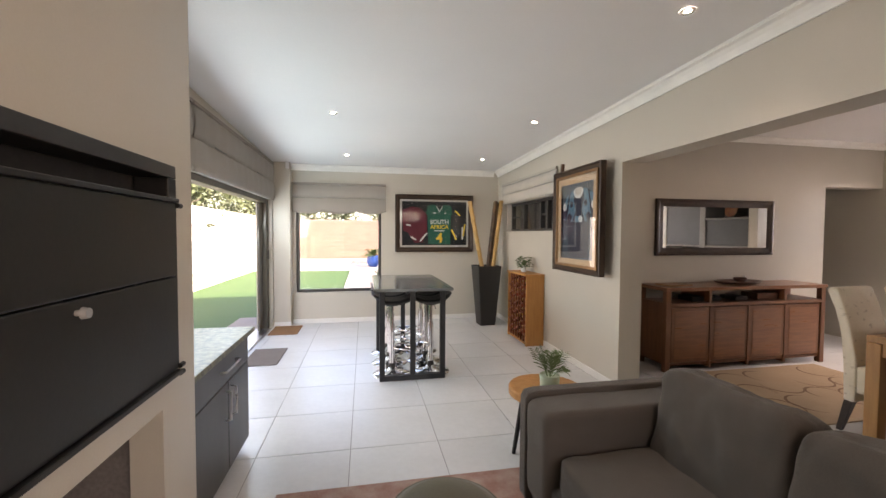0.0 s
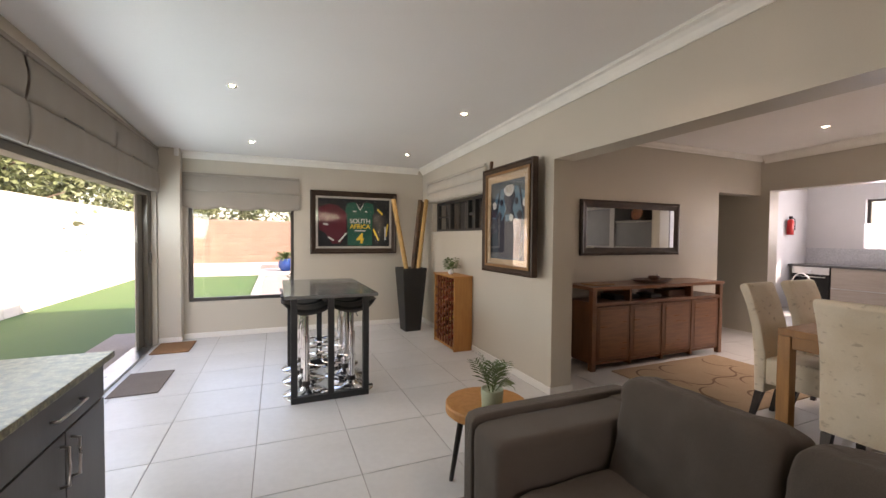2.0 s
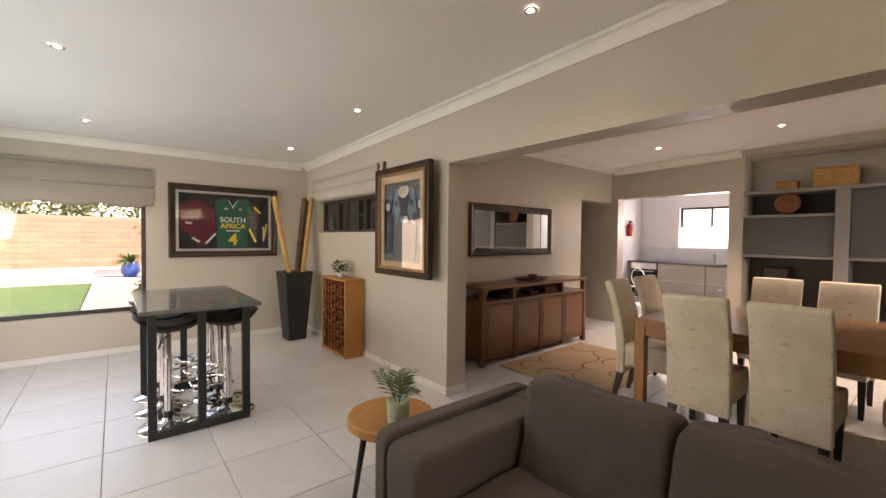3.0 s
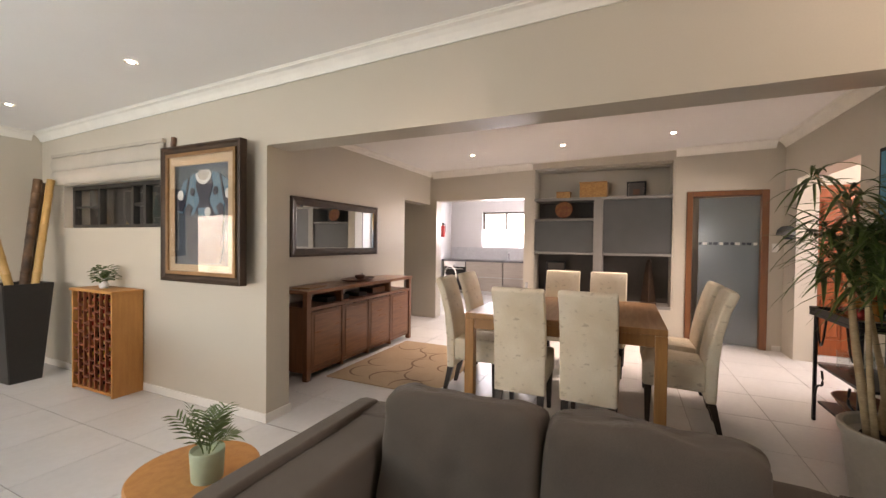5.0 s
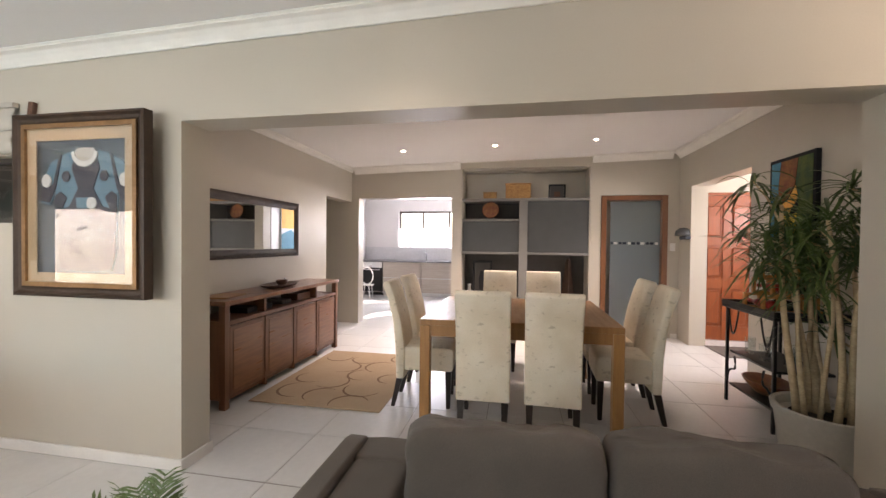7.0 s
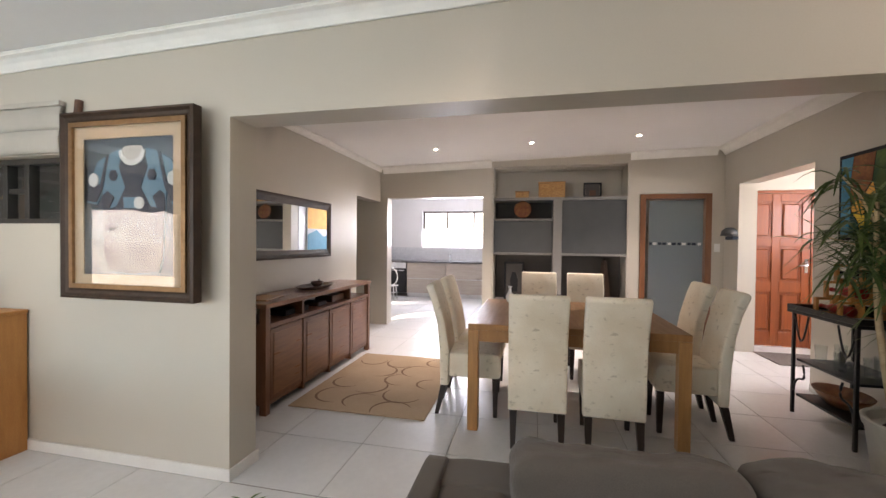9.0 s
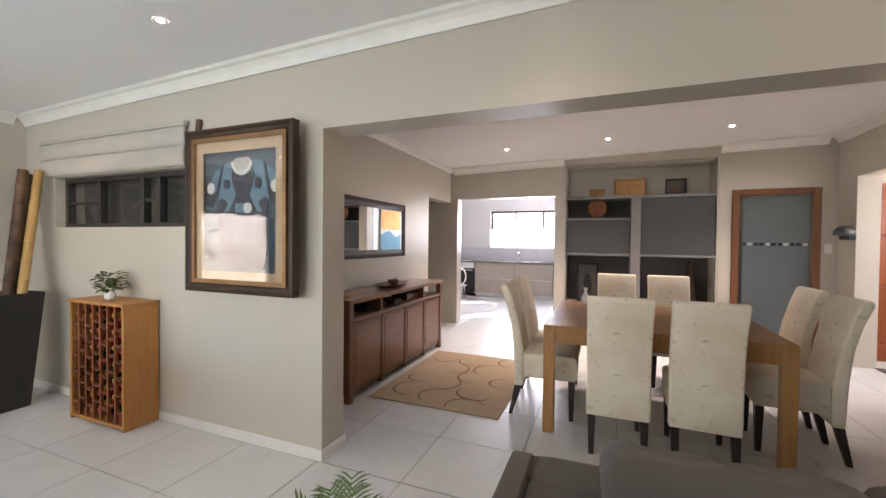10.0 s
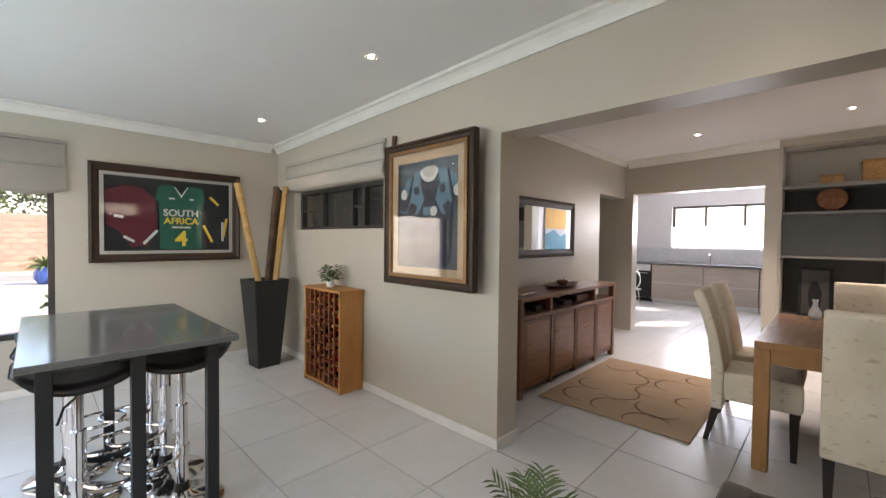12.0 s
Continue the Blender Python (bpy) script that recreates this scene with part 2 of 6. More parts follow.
    blind_light=mat("cream_linen", (0.48, 0.44, 0.38), 0.9, bump=0.3, bump_scale=300, fine=0.04),
    doormat=mat("grey_doormat", (0.15, 0.125, 0.11), 0.95, bump=0.8, bump_scale=200, fine=0.15),
    coir=mat("coir", (0.25, 0.12, 0.05), 0.95, bump=0.8, bump_scale=200, fine=0.18),
    rug=mat("beige_rug", (0.40, 0.285, 0.175), 0.95, second=(0.36, 0.25, 0.15), scale=5, bump=0.8, bump_scale=260, fine=0.09),
    rug_line=mat("rug_brown_line", (0.19, 0.11, 0.058), 0.95, bump=0.6, bump_scale=260, fine=0.15),
    rug_red=mat("faded_red_rug", (0.30, 0.15, 0.115), 0.95, second=(0.42, 0.30, 0.24), scale=9, mix=0.8, bump=0.8, bump_scale=240, fine=0.15),
    pouf=mat("olive_velvet", (0.105, 0.092, 0.055), 0.8, fine=0.12, bump=0.3, bump_scale=200),
    dark_leg=mat("dark_stained_leg", (0.022, 0.013, 0.009), 0.4, fine=0.15),
    unit=mat("grey_shelf_unit", (0.22, 0.21, 0.195), 0.5, fine=0.02),
    unit_back=mat("shelf_back_dark", (0.065, 0.057, 0.05), 0.7, fine=0.05),
    panel=mat("grey_glass_panel", (0.068, 0.071, 0.071), 0.5, fine=0.02),
    wicker=mat("wicker", (0.44, 0.24, 0.085), 0.7, second=(0.3, 0.15, 0.05), scale=40, mix=0.9, bump=0.8, bump_scale=90, fine=0.2),
    terracotta=mat("terracotta_glaze", (0.17, 0.045, 0.018), 0.4, second=(0.26, 0.11, 0.03), scale=16, mix=0.8, fine=0.1),
    kit_wood=mat("grey_wood_laminate", (0.42, 0.36, 0.31), 0.4, second=(0.31, 0.26, 0.22), scale=3, stretch=(8, 0.8, 8), fine=0.1),
    worktop=mat("kitchen_worktop", (0.09, 0.09, 0.095), 0.2, fine=0.15),
    splash=mat("mosaic_splashback", (0.55, 0.56, 0.58), 0.25, second=(0.42, 0.43, 0.45), scale=40, mix=0.9, fine=0.1),
    red=mat("extinguisher_red", (0.42, 0.012, 0.010), 0.35, fine=0.05),
    roof=mat("roof_tile", (0.16, 0.10, 0.08), 0.85, fine=0.15),
    paint_orange=mat("paint_orange", (0.72, 0.34, 0.06), 0.7, second=(0.75, 0.5, 0.1), scale=5, fine=0.1),
    paint_blue=mat("paint_blue", (0.04, 0.20, 0.30), 0.7, second=(0.1, 0.3, 0.42), scale=6, fine=0.15),
    paint_teal=mat("paint_teal", (0.012, 0.075, 0.08), 0.7, second=(0.03, 0.05, 0.02), scale=6, fine=0.15),
    paint_red=mat("paint_red", (0.16, 0.04, 0.018), 0.6, second=(0.28, 0.12, 0.03), scale=9, mix=0.9, fine=0.2),
    paint_green=mat("paint_green", (0.02, 0.06, 0.02), 0.6, second=(0.09, 0.13, 0.02), scale=9, mix=0.8, fine=0.2),
    paint_pale=mat("paint_pale", (0.55, 0.58, 0.6), 0.7, scale=8, fine=0.1),
    bowl=mat("dark_wood_bowl", (0.10, 0.042, 0.022), 0.35, fine=0.15),
    socket=mat("white_plastic", (0.78, 0.77, 0.74), 0.35, fine=0.01),
    books=mat("book_red", (0.28, 0.05, 0.03), 0.6, fine=0.1, random_tone=0.3),
)
M["glass"] = glass_mat("clear_glass")
M["picture_glass"] = glass_mat("picture_glass", ior=2.0)
M["tumbler"] = glass_mat("tumbler_glass", (0.94, 0.96, 0.96))
M["frosted"] = glass_mat("frosted_glass", (0.50, 0.57, 0.60), 0.16, 1.9, 0.5)
M["mirror"] = mirror_mat()
M["museum_glass"] = glass_mat("museum_glass", ior=1.22)
for key in ("sofa", "pouf"):
    pile = M[key].node_tree.nodes["Principled BSDF"]
    pile.inputs["Sheen Weight"].default_value, pile.inputs["Sheen Roughness"].default_value = 0.22, 0.40
    pile.inputs["Sheen Tint"].default_value = (0.75, 0.72, 0.70, 1)
M["lamp"] = glow_mat("downlight_glow", (1.0, 0.93, 0.82), 25)


def fabric_print():
    """Cream upholstery with sparse brown script-like marks and faint stripes."""
    m = mat("cream_print_fabric", (0.80, 0.72, 0.585), 0.9, second=(0.71, 0.61, 0.46), scale=5, mix=0.8, bump=0.4, bump_scale=320, fine=0.07, spec=0.2)
    n, l = m.node_tree.nodes, m.node_tree.links
    b = n["Principled BSDF"]
    src = b.inputs["Base Color"].links[0].from_socket
    co = n.new("ShaderNodeTexCoord")
    mp = n.new("ShaderNodeMapping")
    mp.inputs["Scale"].default_value = (20, 20, 34)
    l.new(co.outputs["Object"], mp.inputs[0])
    a = n.new("ShaderNodeTexNoise")
    a.inputs["Scale"].default_value, a.inputs["Detail"].default_value = 1.0, 3
    l.new(mp.outputs[0], a.inputs["Vector"])
    r = n.new("ShaderNodeMapRange")
    r.inputs[1].default_value, r.inputs[2].default_value = 0.62, 0.70
    r.inputs[3].default_value, r.inputs[4].default_value = 0.0, 0.42
    l.new(a.outputs[0], r.inputs[0])
    mx = n.new("ShaderNodeMix")
    mx.data_type = "RGBA"
    mx.inputs[7].default_value = (0.30, 0.22, 0.13, 1)
    l.new(r.outputs[0], mx.inputs[0]), l.new(src, mx.inputs[6])
    l.new(mx.outputs[2], b.inputs["Base Color"])
    return m


M["chair"] = fabric_print()


# ---- mesh helpers ----
def add_box(bm, x0, x1, y0, y1, z0, z1, bevel=0.0, seg=2, m=None):
    r = bmesh.ops.create_cube(bm, size=1.0)
    vs = r["verts"]
    for v in vs:
        v.co = Vector((x0 + (v.co.x + 0.5) * (x1 - x0), y0 + (v.co.y + 0.5) * (y1 - y0), z0 + (v.co.z + 0.5) * (z1 - z0)))
    if m is not None:
        bmesh.ops.transform(bm, matrix=m, verts=vs)
    if bevel:
        es = {e for v in vs for e in v.link_edges}
        bmesh.ops.bevel(bm, geom=list(es), offset=bevel, segments=seg, affect="EDGES", profile=0.5)
    return bm


def box(*a, **k):
    return add_box(bmesh.new(), *a, **k)


def add_cyl(bm, p0, p1, r0, r1=None, seg=16, caps=True):
    p0, p1 = Vector(p0), Vector(p1)
    d = p1 - p0
    mtx = Matrix.Translation((p0 + p1) / 2) @ d.to_track_quat("Z", "Y").to_matrix().to_4x4()
    bmesh.ops.create_cone(bm, cap_ends=caps, segments=seg, radius1=r0, radius2=r0 if r1 is None else r1, depth=d.length, matrix=mtx)
    return bm


def cyl(*a, **k):
    return add_cyl(bmesh.new(), *a, **k)


def add_lathe(bm, profile, seg=24, at=(0, 0, 0)):
    """Turns a profile of (radius, height) round z."""
    rings = []
    for r, z in profile:
        rings.append([bm.verts.new((at[0] + r * math.cos(2 * math.pi * i / seg), at[1] + r * math.sin(2 * math.pi * i / seg), at[2] + z)) for i in range(seg)])
    for a, b in zip(rings, rings[1:]):
        for i in range(seg):
            j = (i + 1) % seg
            bm.faces.new((a[i], a[j], b[j], b[i]))
    for ring, flip in ((rings[0], True), (rings[-1], False)):
        if Vector((ring[0].co.x - at[0], ring[0].co.y - at[1])).length > 1e-4:
            bm.faces.new(ring[::-1] if flip else ring)
    bmesh.ops.remove_doubles(bm, verts=bm.verts, dist=1e-5)
    return bm


def lathe(*a, **k):
    return add_lathe(bmesh.new(), *a, **k)


def add_tube(bm, pts, r, seg=8, r_end=None):
    pts = [Vector(p) for p in pts]
    rings = []
    n = len(pts)
    for i, p in enumerate(pts):
        d = (pts[min(i + 1, n - 1)] - pts[max(i - 1, 0)]).normalized()
        q = d.to_track_quat("Z", "Y")
        rr = r if r_end is None else r + (r_end - r) * i / (n - 1)
        rings.append([bm.verts.new(p + q @ Vector((rr * math.cos(2 * math.pi * k / seg), rr * math.sin(2 * math.pi * k / seg), 0))) for k in range(seg)])
    for a, b in zip(rings, rings[1:]):
        for k in range(seg):
            j = (k + 1) % seg
            bm.faces.new((a[k], a[j], b[j], b[k]))
    bm.faces.new(rings[0][::-1]), bm.faces.new(rings[-1])
    return bm


def tube(*a, **k):
    return add_tube(bmesh.new(), *a, **k)


def add_ring(bm, centre, rad, r, seg=28, tseg=8):
    c = Vector(centre)
    rings = []
    for i in range(seg):
        a = 2 * math.pi * i / seg
        o = Vector((math.cos(a), math.sin(a), 0))
        rings.append([bm.verts.new(c + o * (rad + r * math.cos(2 * math.pi * k / tseg)) + Vector((0, 0, r * math.sin(2 * math.pi * k / tseg)))) for k in range(tseg)])
    for i in range(seg):
        a, b = rings[i], rings[(i + 1) % seg]
        for k in range(tseg):
            j = (k + 1) % tseg
            bm.faces.new((a[k], b[k], b[j], a[j]))
    return bm


def soft_box(sx, sy, sz, e=7.0, cuts=11, sag=0.0, seed=0):
    """A stuffed, rounded box, centred on the origin."""
    bm = bmesh.new()
    bmesh.ops.create_cube(bm, size=2.0)
    bmesh.ops.subdivide_edges(bm, edges=bm.edges[:], cuts=cuts, use_grid_fill=True)
    for v in bm.verts:
        p = v.co
        k = (abs(p.x) ** e + abs(p.y) ** e + abs(p.z) ** e) ** (-1 / e)
        q = Vector((p.x * k * sx / 2, p.y * k * sy / 2, p.z * k * sz / 2))
        if sag:
            q += v.co.normalized() * sag * (noise.noise(q * 6 + Vector((seed, seed * 2, 0))) + 0.35 * noise.noise(q * 17 + Vector((seed * 3, 0, seed))))
        v.co = q
    for f in bm.faces:
        f.smooth = True
    return bm


def extrude_outline(pts, y0, y1, bevel=0.0, seg=2, axis="y"):
    """A closed outline of (a, z) pushed from y0 to y1. axis: the way it is pushed."""
    bm = bmesh.new()
    put = (lambda a, z, d: (a, d, z)) if axis == "y" else ((lambda a, z, d: (d, a, z)) if axis == "x" else (lambda a, z, d: (a, z, d)))
    lo = [bm.verts.new(put(a, z, y0)) for a, z in pts]
    hi = [bm.verts.new(put(a, z, y1)) for a, z in pts]
    n = len(pts)
    bm.faces.new(lo), bm.faces.new(hi[::-1])
    for i in range(n):
        j = (i + 1) % n
        bm.faces.new((lo[j], lo[i], hi[i], hi[j]))
    bmesh.ops.recalc_face_normals(bm, faces=bm.faces)
    if bevel:
        es = [e for e in bm.edges if len(e.link_faces) == 2 and e.calc_face_angle(0) > 0.5]
        bmesh.ops.bevel(bm, geom=es, offset=bevel, segments=seg, affect="EDGES", profile=0.5)
    return bm


def mesh_of(name, bm, material, smooth=False):
    me = bpy.data.meshes.new(name)
    bmesh.ops.recalc_face_normals(bm, faces=bm.faces)
    if smooth:
        for f in bm.faces:
            f.smooth = True
    bm.to_mesh(me)
    bm.free()
    me.materials.append(material)
    if smooth == "auto":
        me.set_sharp_from_angle(angle=radians(40))
    return me


def part(name, bm, material, parent, label="", smooth=False):
    ob = new(name, mesh_of(name, bm, material, smooth))
    ob.parent = parent
    if label:
        ob["label"] = label
    return ob


def thing(name, label, category, m=None, group=""):
    ob = new(name)
    ob.empty_display_size = 0.1
    if m is not None:
        ob.matrix_basis = m
    return tagged(ob, label, category, group)


def solo(name, bm, material, label, category, m=None, group="", kind="", smooth=False):
    ob = new(name, mesh_of(name, bm, material, smooth))
    if m is not None:
        ob.matrix_basis = m
    return tagged(ob, label, category, group, kind)


def setting(name, bm, material, label="", smooth=False):
    ob = new(name, mesh_of(name, bm, material, smooth))
    return tagged(ob, label or name.replace("_", " "), "structure", "", "structure")


def holed(axis, d0, d1, a0, a1, z0, z1, holes=()):
    """A wall slab of thickness d0..d1 along axis ('x': runs along y), with openings (a0, a1, z0, z1) cut through."""
    cuts_a = sorted({a0, a1, *[h[0] for h in holes], *[h[1] for h in holes]})
    cuts_z = sorted({z0, z1, *[h[2] for h in holes], *[h[3] for h in holes]})
    cuts_a = [c for c in cuts_a if a0 <= c <= a1]
    cuts_z = [c for c in cuts_z if z0 <= c <= z1]
    na, nz = len(cuts_a) - 1, len(cuts_z) - 1

    def solid(i, k):
        if not (0 <= i < na and 0 <= k < nz):
            return False
        ca, cz = (cuts_a[i] + cuts_a[i + 1]) / 2, (cuts_z[k] + cuts_z[k + 1]) / 2
        return not any(h[0] < ca < h[1] and h[2] < cz < h[3] for h in holes)
    bm = bmesh.new()
    vs = {}

    def vert(i, k, s):
        if (i, k, s) not in vs:
            d = d1 if s else d0
            vs[i, k, s] = bm.verts.new((d, cuts_a[i], cuts_z[k]) if axis == "x" else (cuts_a[i], d, cuts_z[k]))
        return vs[i, k, s]
    for i in range(na):
        for k in range(nz):
            if not solid(i, k):
                continue
            for s in (0, 1):
                bm.faces.new((vert(i, k, s), vert(i + 1, k, s), vert(i + 1, k + 1, s), vert(i, k + 1, s)))
            if not solid(i - 1, k):
                bm.faces.new((vert(i, k, 0), vert(i, k + 1, 0), vert(i, k + 1, 1), vert(i, k, 1)))
            if not solid(i + 1, k):
                bm.faces.new((vert(i + 1, k, 0), vert(i + 1, k + 1, 0), vert(i + 1, k + 1, 1), vert(i + 1, k, 1)))
            if not solid(i, k - 1):
                bm.faces.new((vert(i, k, 0), vert(i + 1, k, 0), vert(i + 1, k, 1), vert(i, k, 1)))
            if not solid(i, k + 1):
                bm.faces.new((vert(i, k + 1, 0), vert(i + 1, k + 1, 0), vert(i + 1, k + 1, 1), vert(i, k + 1, 1)))
    return bm


def text_mesh(words, size):
    cu = bpy.data.curves.new("words", "FONT")
    cu.body, cu.size, cu.extrude, cu.align_x, cu.align_y = words, size, 0.0015, "CENTER", "CENTER"
    cu.offset = size * 0.025
    tmp = bpy.data.objects.new("words", cu)
    scene.collection.objects.link(tmp)
    me = bpy.data.meshes.new_from_object(tmp.evaluated_get(bpy.context.evaluated_depsgraph_get()))
    bpy.data.objects.remove(tmp)
    bm = bmesh.new()
    bm.from_mesh(me)
    return bm


def polygon_plate(pts, thick):
    """A flat plate in the xz plane (front towards -y), from an outline."""
    return extrude_outline(pts, -thick, 0.0)

# ---- the plan, in metres ----
XL, XA, XA2, XB = -1.27, 2.215, 2.43, 6.40      # slider wall, wall between the rooms (both faces), far dining wall
YN, YS, YR = 6.52, 4.04, -0.86                  # far living wall, sideboard wall, entrance wall
HL, HD = 2.475, 2.515                            # ceilings at y = 3.9: living room, dining room
FALL = 0.027                                     # the ceilings come down a little towards the garden
HK, HW = 2.60, 2.76                              # kitchen ceiling, wall tops above the ceilings
OP0, OP1, OPZ = -0.18, 3.27, 2.0               # wide opening between the rooms

# ---- floors ----
setting("floor", box(-1.5, 10.3, -3.0, 6.7, -0.12, -0.004), M["grout"], "grey grout bed under pale porcelain floor tiles")

# ---- walls ----
setting("wall_west", holed("x", XL - 0.22, XL, 2.13, YN + 0.22, -0.1, HW, [(2.16, 6.32, -0.0, 1.86)]), M["wall"],
        "taupe painted wall over a wide sliding door")
setting("wall_west_rear", holed("x", XL - 0.22, XL, -1.5, 2.13, -0.1, HW), M["wall"], "taupe painted wall behind the chimney breast")
setting("wall_north", holed("y", YN, YN + 0.22, XL, XA2, -0.1, HW, [(-0.98, 0.30, 0.47, 2.05)]), M["wall"],
        "taupe painted wall with a garden window")
setting("wall_corner_pier", box(XL + 0.002, -1.03, 6.36, YN, 0.0, HW, bevel=0.006), M["wall"], "painted corner pier between door and window")
setting("wall_middle", holed("x", XA, XA2, -1.5, YN, -0.1, HW,
        [(OP0, OP1, -0.1, OPZ), (4.46, 6.08, 1.42, 1.84)]), M["wall"], "taupe wall with a wide opening and a high window")
setting("wall_dining_north", holed("y", YS, YS + 0.2, XA2, XB, -0.1, HW, [(5.51, XB, -0.1, 1.97)]), M["wall"],
        "taupe wall behind the sideboard with a passage opening")
setting("wall_dining_east", holed("x", XB, XB + 0.2, -3.0, 6.7, -0.1, HW,
        [(2.39, 3.92, -0.1, 2.025), (0.33, 2.25, 0.42, 2.47), (-0.71, 0.19, -0.1, 2.035), (-1.90, -1.06, -0.1, 2.06)]), M["wall"],
        "taupe wall with kitchen opening, shelf niche and doors")
setting("wall_dining_south", holed("y", YR - 0.2, YR, XA2, XB, -0.1, HW, [(4.65, 6.02, -0.1, 2.10)]), M["wall"],
        "taupe wall with an opening to the entrance hall")
# its opening is unseen, added to hold the rear fill lamp
setting("wall_living_south", holed("y", -1.72, -1.5, XL - 0.22, XA2, -0.1, HW, [(0.60, 2.10, 0.85, 2.15)]), M["wall"], "taupe wall closing the living room")
# its high opening is unseen, added to hold the hall fill lamp
setting("wall_hall_south", holed("y", -3.2, -3.0, XA2, 7.4, -0.1, HW, [(3.05, 6.15, 1.47, 2.13)]), M["wall_light"], "light painted hall wall")
setting("wall_hall_west", box(XA2 - 0.2, XA2, -3.0, -1.73, -0.1, HW), M["wall_light"], "light painted hall end wall")
setting("wall_passage_north", box(4.2, XB, 6.5, 6.7, -0.1, HW), M["wall"], "taupe passage end wall")
setting("wall_passage_west", box(XA2 + 0.002, 5.35, YS + 0.21, 6.49, -0.1, HW), M["wall"], "taupe block beside the passage")
# kitchen shell
setting("wall_kitchen_east", holed("x", 10.25, 10.45, 1.6, 6.7, -0.1, HW, [(2.25, 4.40, 1.22, 2.12)]), M["kitchen_wall"],
        "pale kitchen wall with a wide window")
setting("wall_kitchen_north", box(XB + 0.2, 10.25, 5.3, 5.5, -0.1, HW), M["kitchen_wall"], "pale kitchen side wall")
# unseen window, added so that sun lands on the kitchen floor
setting("wall_kitchen_south", holed("y", 1.75, 1.95, XB + 0.55, 10.25, -0.1, HW, [(8.75, 9.40, 1.55, 2.35)]), M["kitchen_wall"],
        "pale kitchen side wall with an added window for sun")
# wash room behind the glass door
setting("wall_washroom_east", holed("x", 8.3, 8.5, -0.9, 1.75, -0.1, HW, [(-0.1, 0.55, 1.25, 2.05)]), M["wall_light"], "light wash room wall with a small window")
setting("wall_washroom_south", box(XB + 0.2, 8.3, -1.0, -0.8, -0.1, HW), M["wall_light"], "light wash room side wall")
setting("wall_washroom_north", box(XB + 0.55, 8.3, 0.9, 1.1, -0.1, HW), M["wall_light"], "light wash room side wall")

# ---- ceilings ----
def ceiling(name, x0, x1, y0, y1, z, label):
    """A thin slab that follows the fall of the roof."""
    bm = box(x0, x1, y0, y1, z, z + 0.06)
    for v in bm.verts:
        v.co.z += FALL * (3.9 - v.co.y)
    setting(name, bm, M["ceiling"], label)


ceiling("ceiling", XL - 0.2, XA, -1.6, YN + 0.1, HL, "smooth off-white living room ceiling")
ceiling("ceiling_dining", XA2, XB, -3.0, YS, HD, "smooth white dining room ceiling")
setting("ceiling_passage", box(XA2, XB, YS + 0.2, 6.6, HK, HK + 0.1), M["ceiling"], "white passage ceiling")
setting("ceiling_kitchen", box(XB + 0.2, 10.45, 1.75, 6.7, HK, HK + 0.1), M["ceiling"], "white kitchen ceiling")
setting("ceiling_washroom", box(XB + 0.2, 8.5, -3.2, 1.75, HK, HK + 0.1), M["ceiling"], "white wash room ceiling")
setting("roof", box(-1.5, XB + 0.2, -3.8, 7.1, 2.80, 2.92), M["roof"], "flat roof slab with eaves over the house")


def cornice(name, pts, drop, out, z, inward):
    """Cove moulding along a wall from pts[0] to pts[1]; inward is the way into the room."""
    (x0, y0), (x1, y1) = pts
    prof = [(0, -drop), (0.012, -drop), (0.018, -drop * 0.82), (out * 0.38, -drop * 0.55), (out * 0.62, -drop * 0.30),
            (out * 0.9, -drop * 0.2), (out * 0.92, -drop * 0.1), (out, -drop * 0.08), (out, 0), (0, 0)]
    bm = bmesh.new()
    ends = []
    for x, y in ((x0, y0), (x1, y1)):
        ends.append([bm.verts.new((x + inward[0] * (a + 0.002), y + inward[1] * (a + 0.002), z + FALL * (3.9 - y) + b - 0.002)) for a, b in prof])
    n = len(prof)
    for i in range(n):
        j = (i + 1) % n
        bm.faces.new((ends[0][i], ends[0][j], ends[1][j], ends[1][i]))
    bm.faces.new(ends[0][::-1]), bm.faces.new(ends[1])
    return setting(name, bm, M["cornice"], "white moulded cornice between wall and ceiling")


cornice("trim_cornice_middle", ((XA, -1.5), (XA, YN)), 0.085, 0.085, HL, (-1, 0))
cornice("trim_cornice_north", ((-1.03, YN), (XA - 0.087, YN)), 0.085, 0.085, HL, (0, -1))
cornice("trim_cornice_dining_north", ((XA2, YS), (XB, YS)), 0.07, 0.05, HD, (0, -1))
cornice("trim_cornice_dining_east_a", ((XB, 2.26), (XB, YS - 0.052)), 0.10, 0.10, HD, (-1, 0))
cornice("trim_cornice_dining_east_b", ((XB, YR + 0.10), (XB, 0.32)), 0.10, 0.10, HD, (-1, 0))
cornice("trim_cornice_niche", ((XB + 0.10, 0.32), (XB + 0.10, 2.26)), 0.09, 0.10, HD, (-1, 0))
cornice("trim_cornice_dining_south", ((XA2, YR), (XB, YR)), 0.10, 0.10, HD, (0, 1))


def skirting(name, x0, x1, y0, y1):
    setting(name, box(x0, x1, y0, y1, 0.0, 0.068, bevel=0.004), M["skirting"], "white skirting board along the wall")


skirting("baseboard_middle", XA - 0.014, XA - 0.001, OP1 - 0.012, YN - 0.016)
skirting("baseboard_jamb", XA - 0.014, XA2 + 0.014, OP1 - 0.014, OP1 - 0.001)
skirting("baseboard_north", -1.03, XA - 0.016, YN - 0.014, YN - 0.001)
skirting("baseboard_pier", XL + 0.004, -1.018, 6.346, 6.359)
skirting("baseboard_dining_north", XA2 + 0.016, 5.50, YS - 0.014, YS - 0.001)
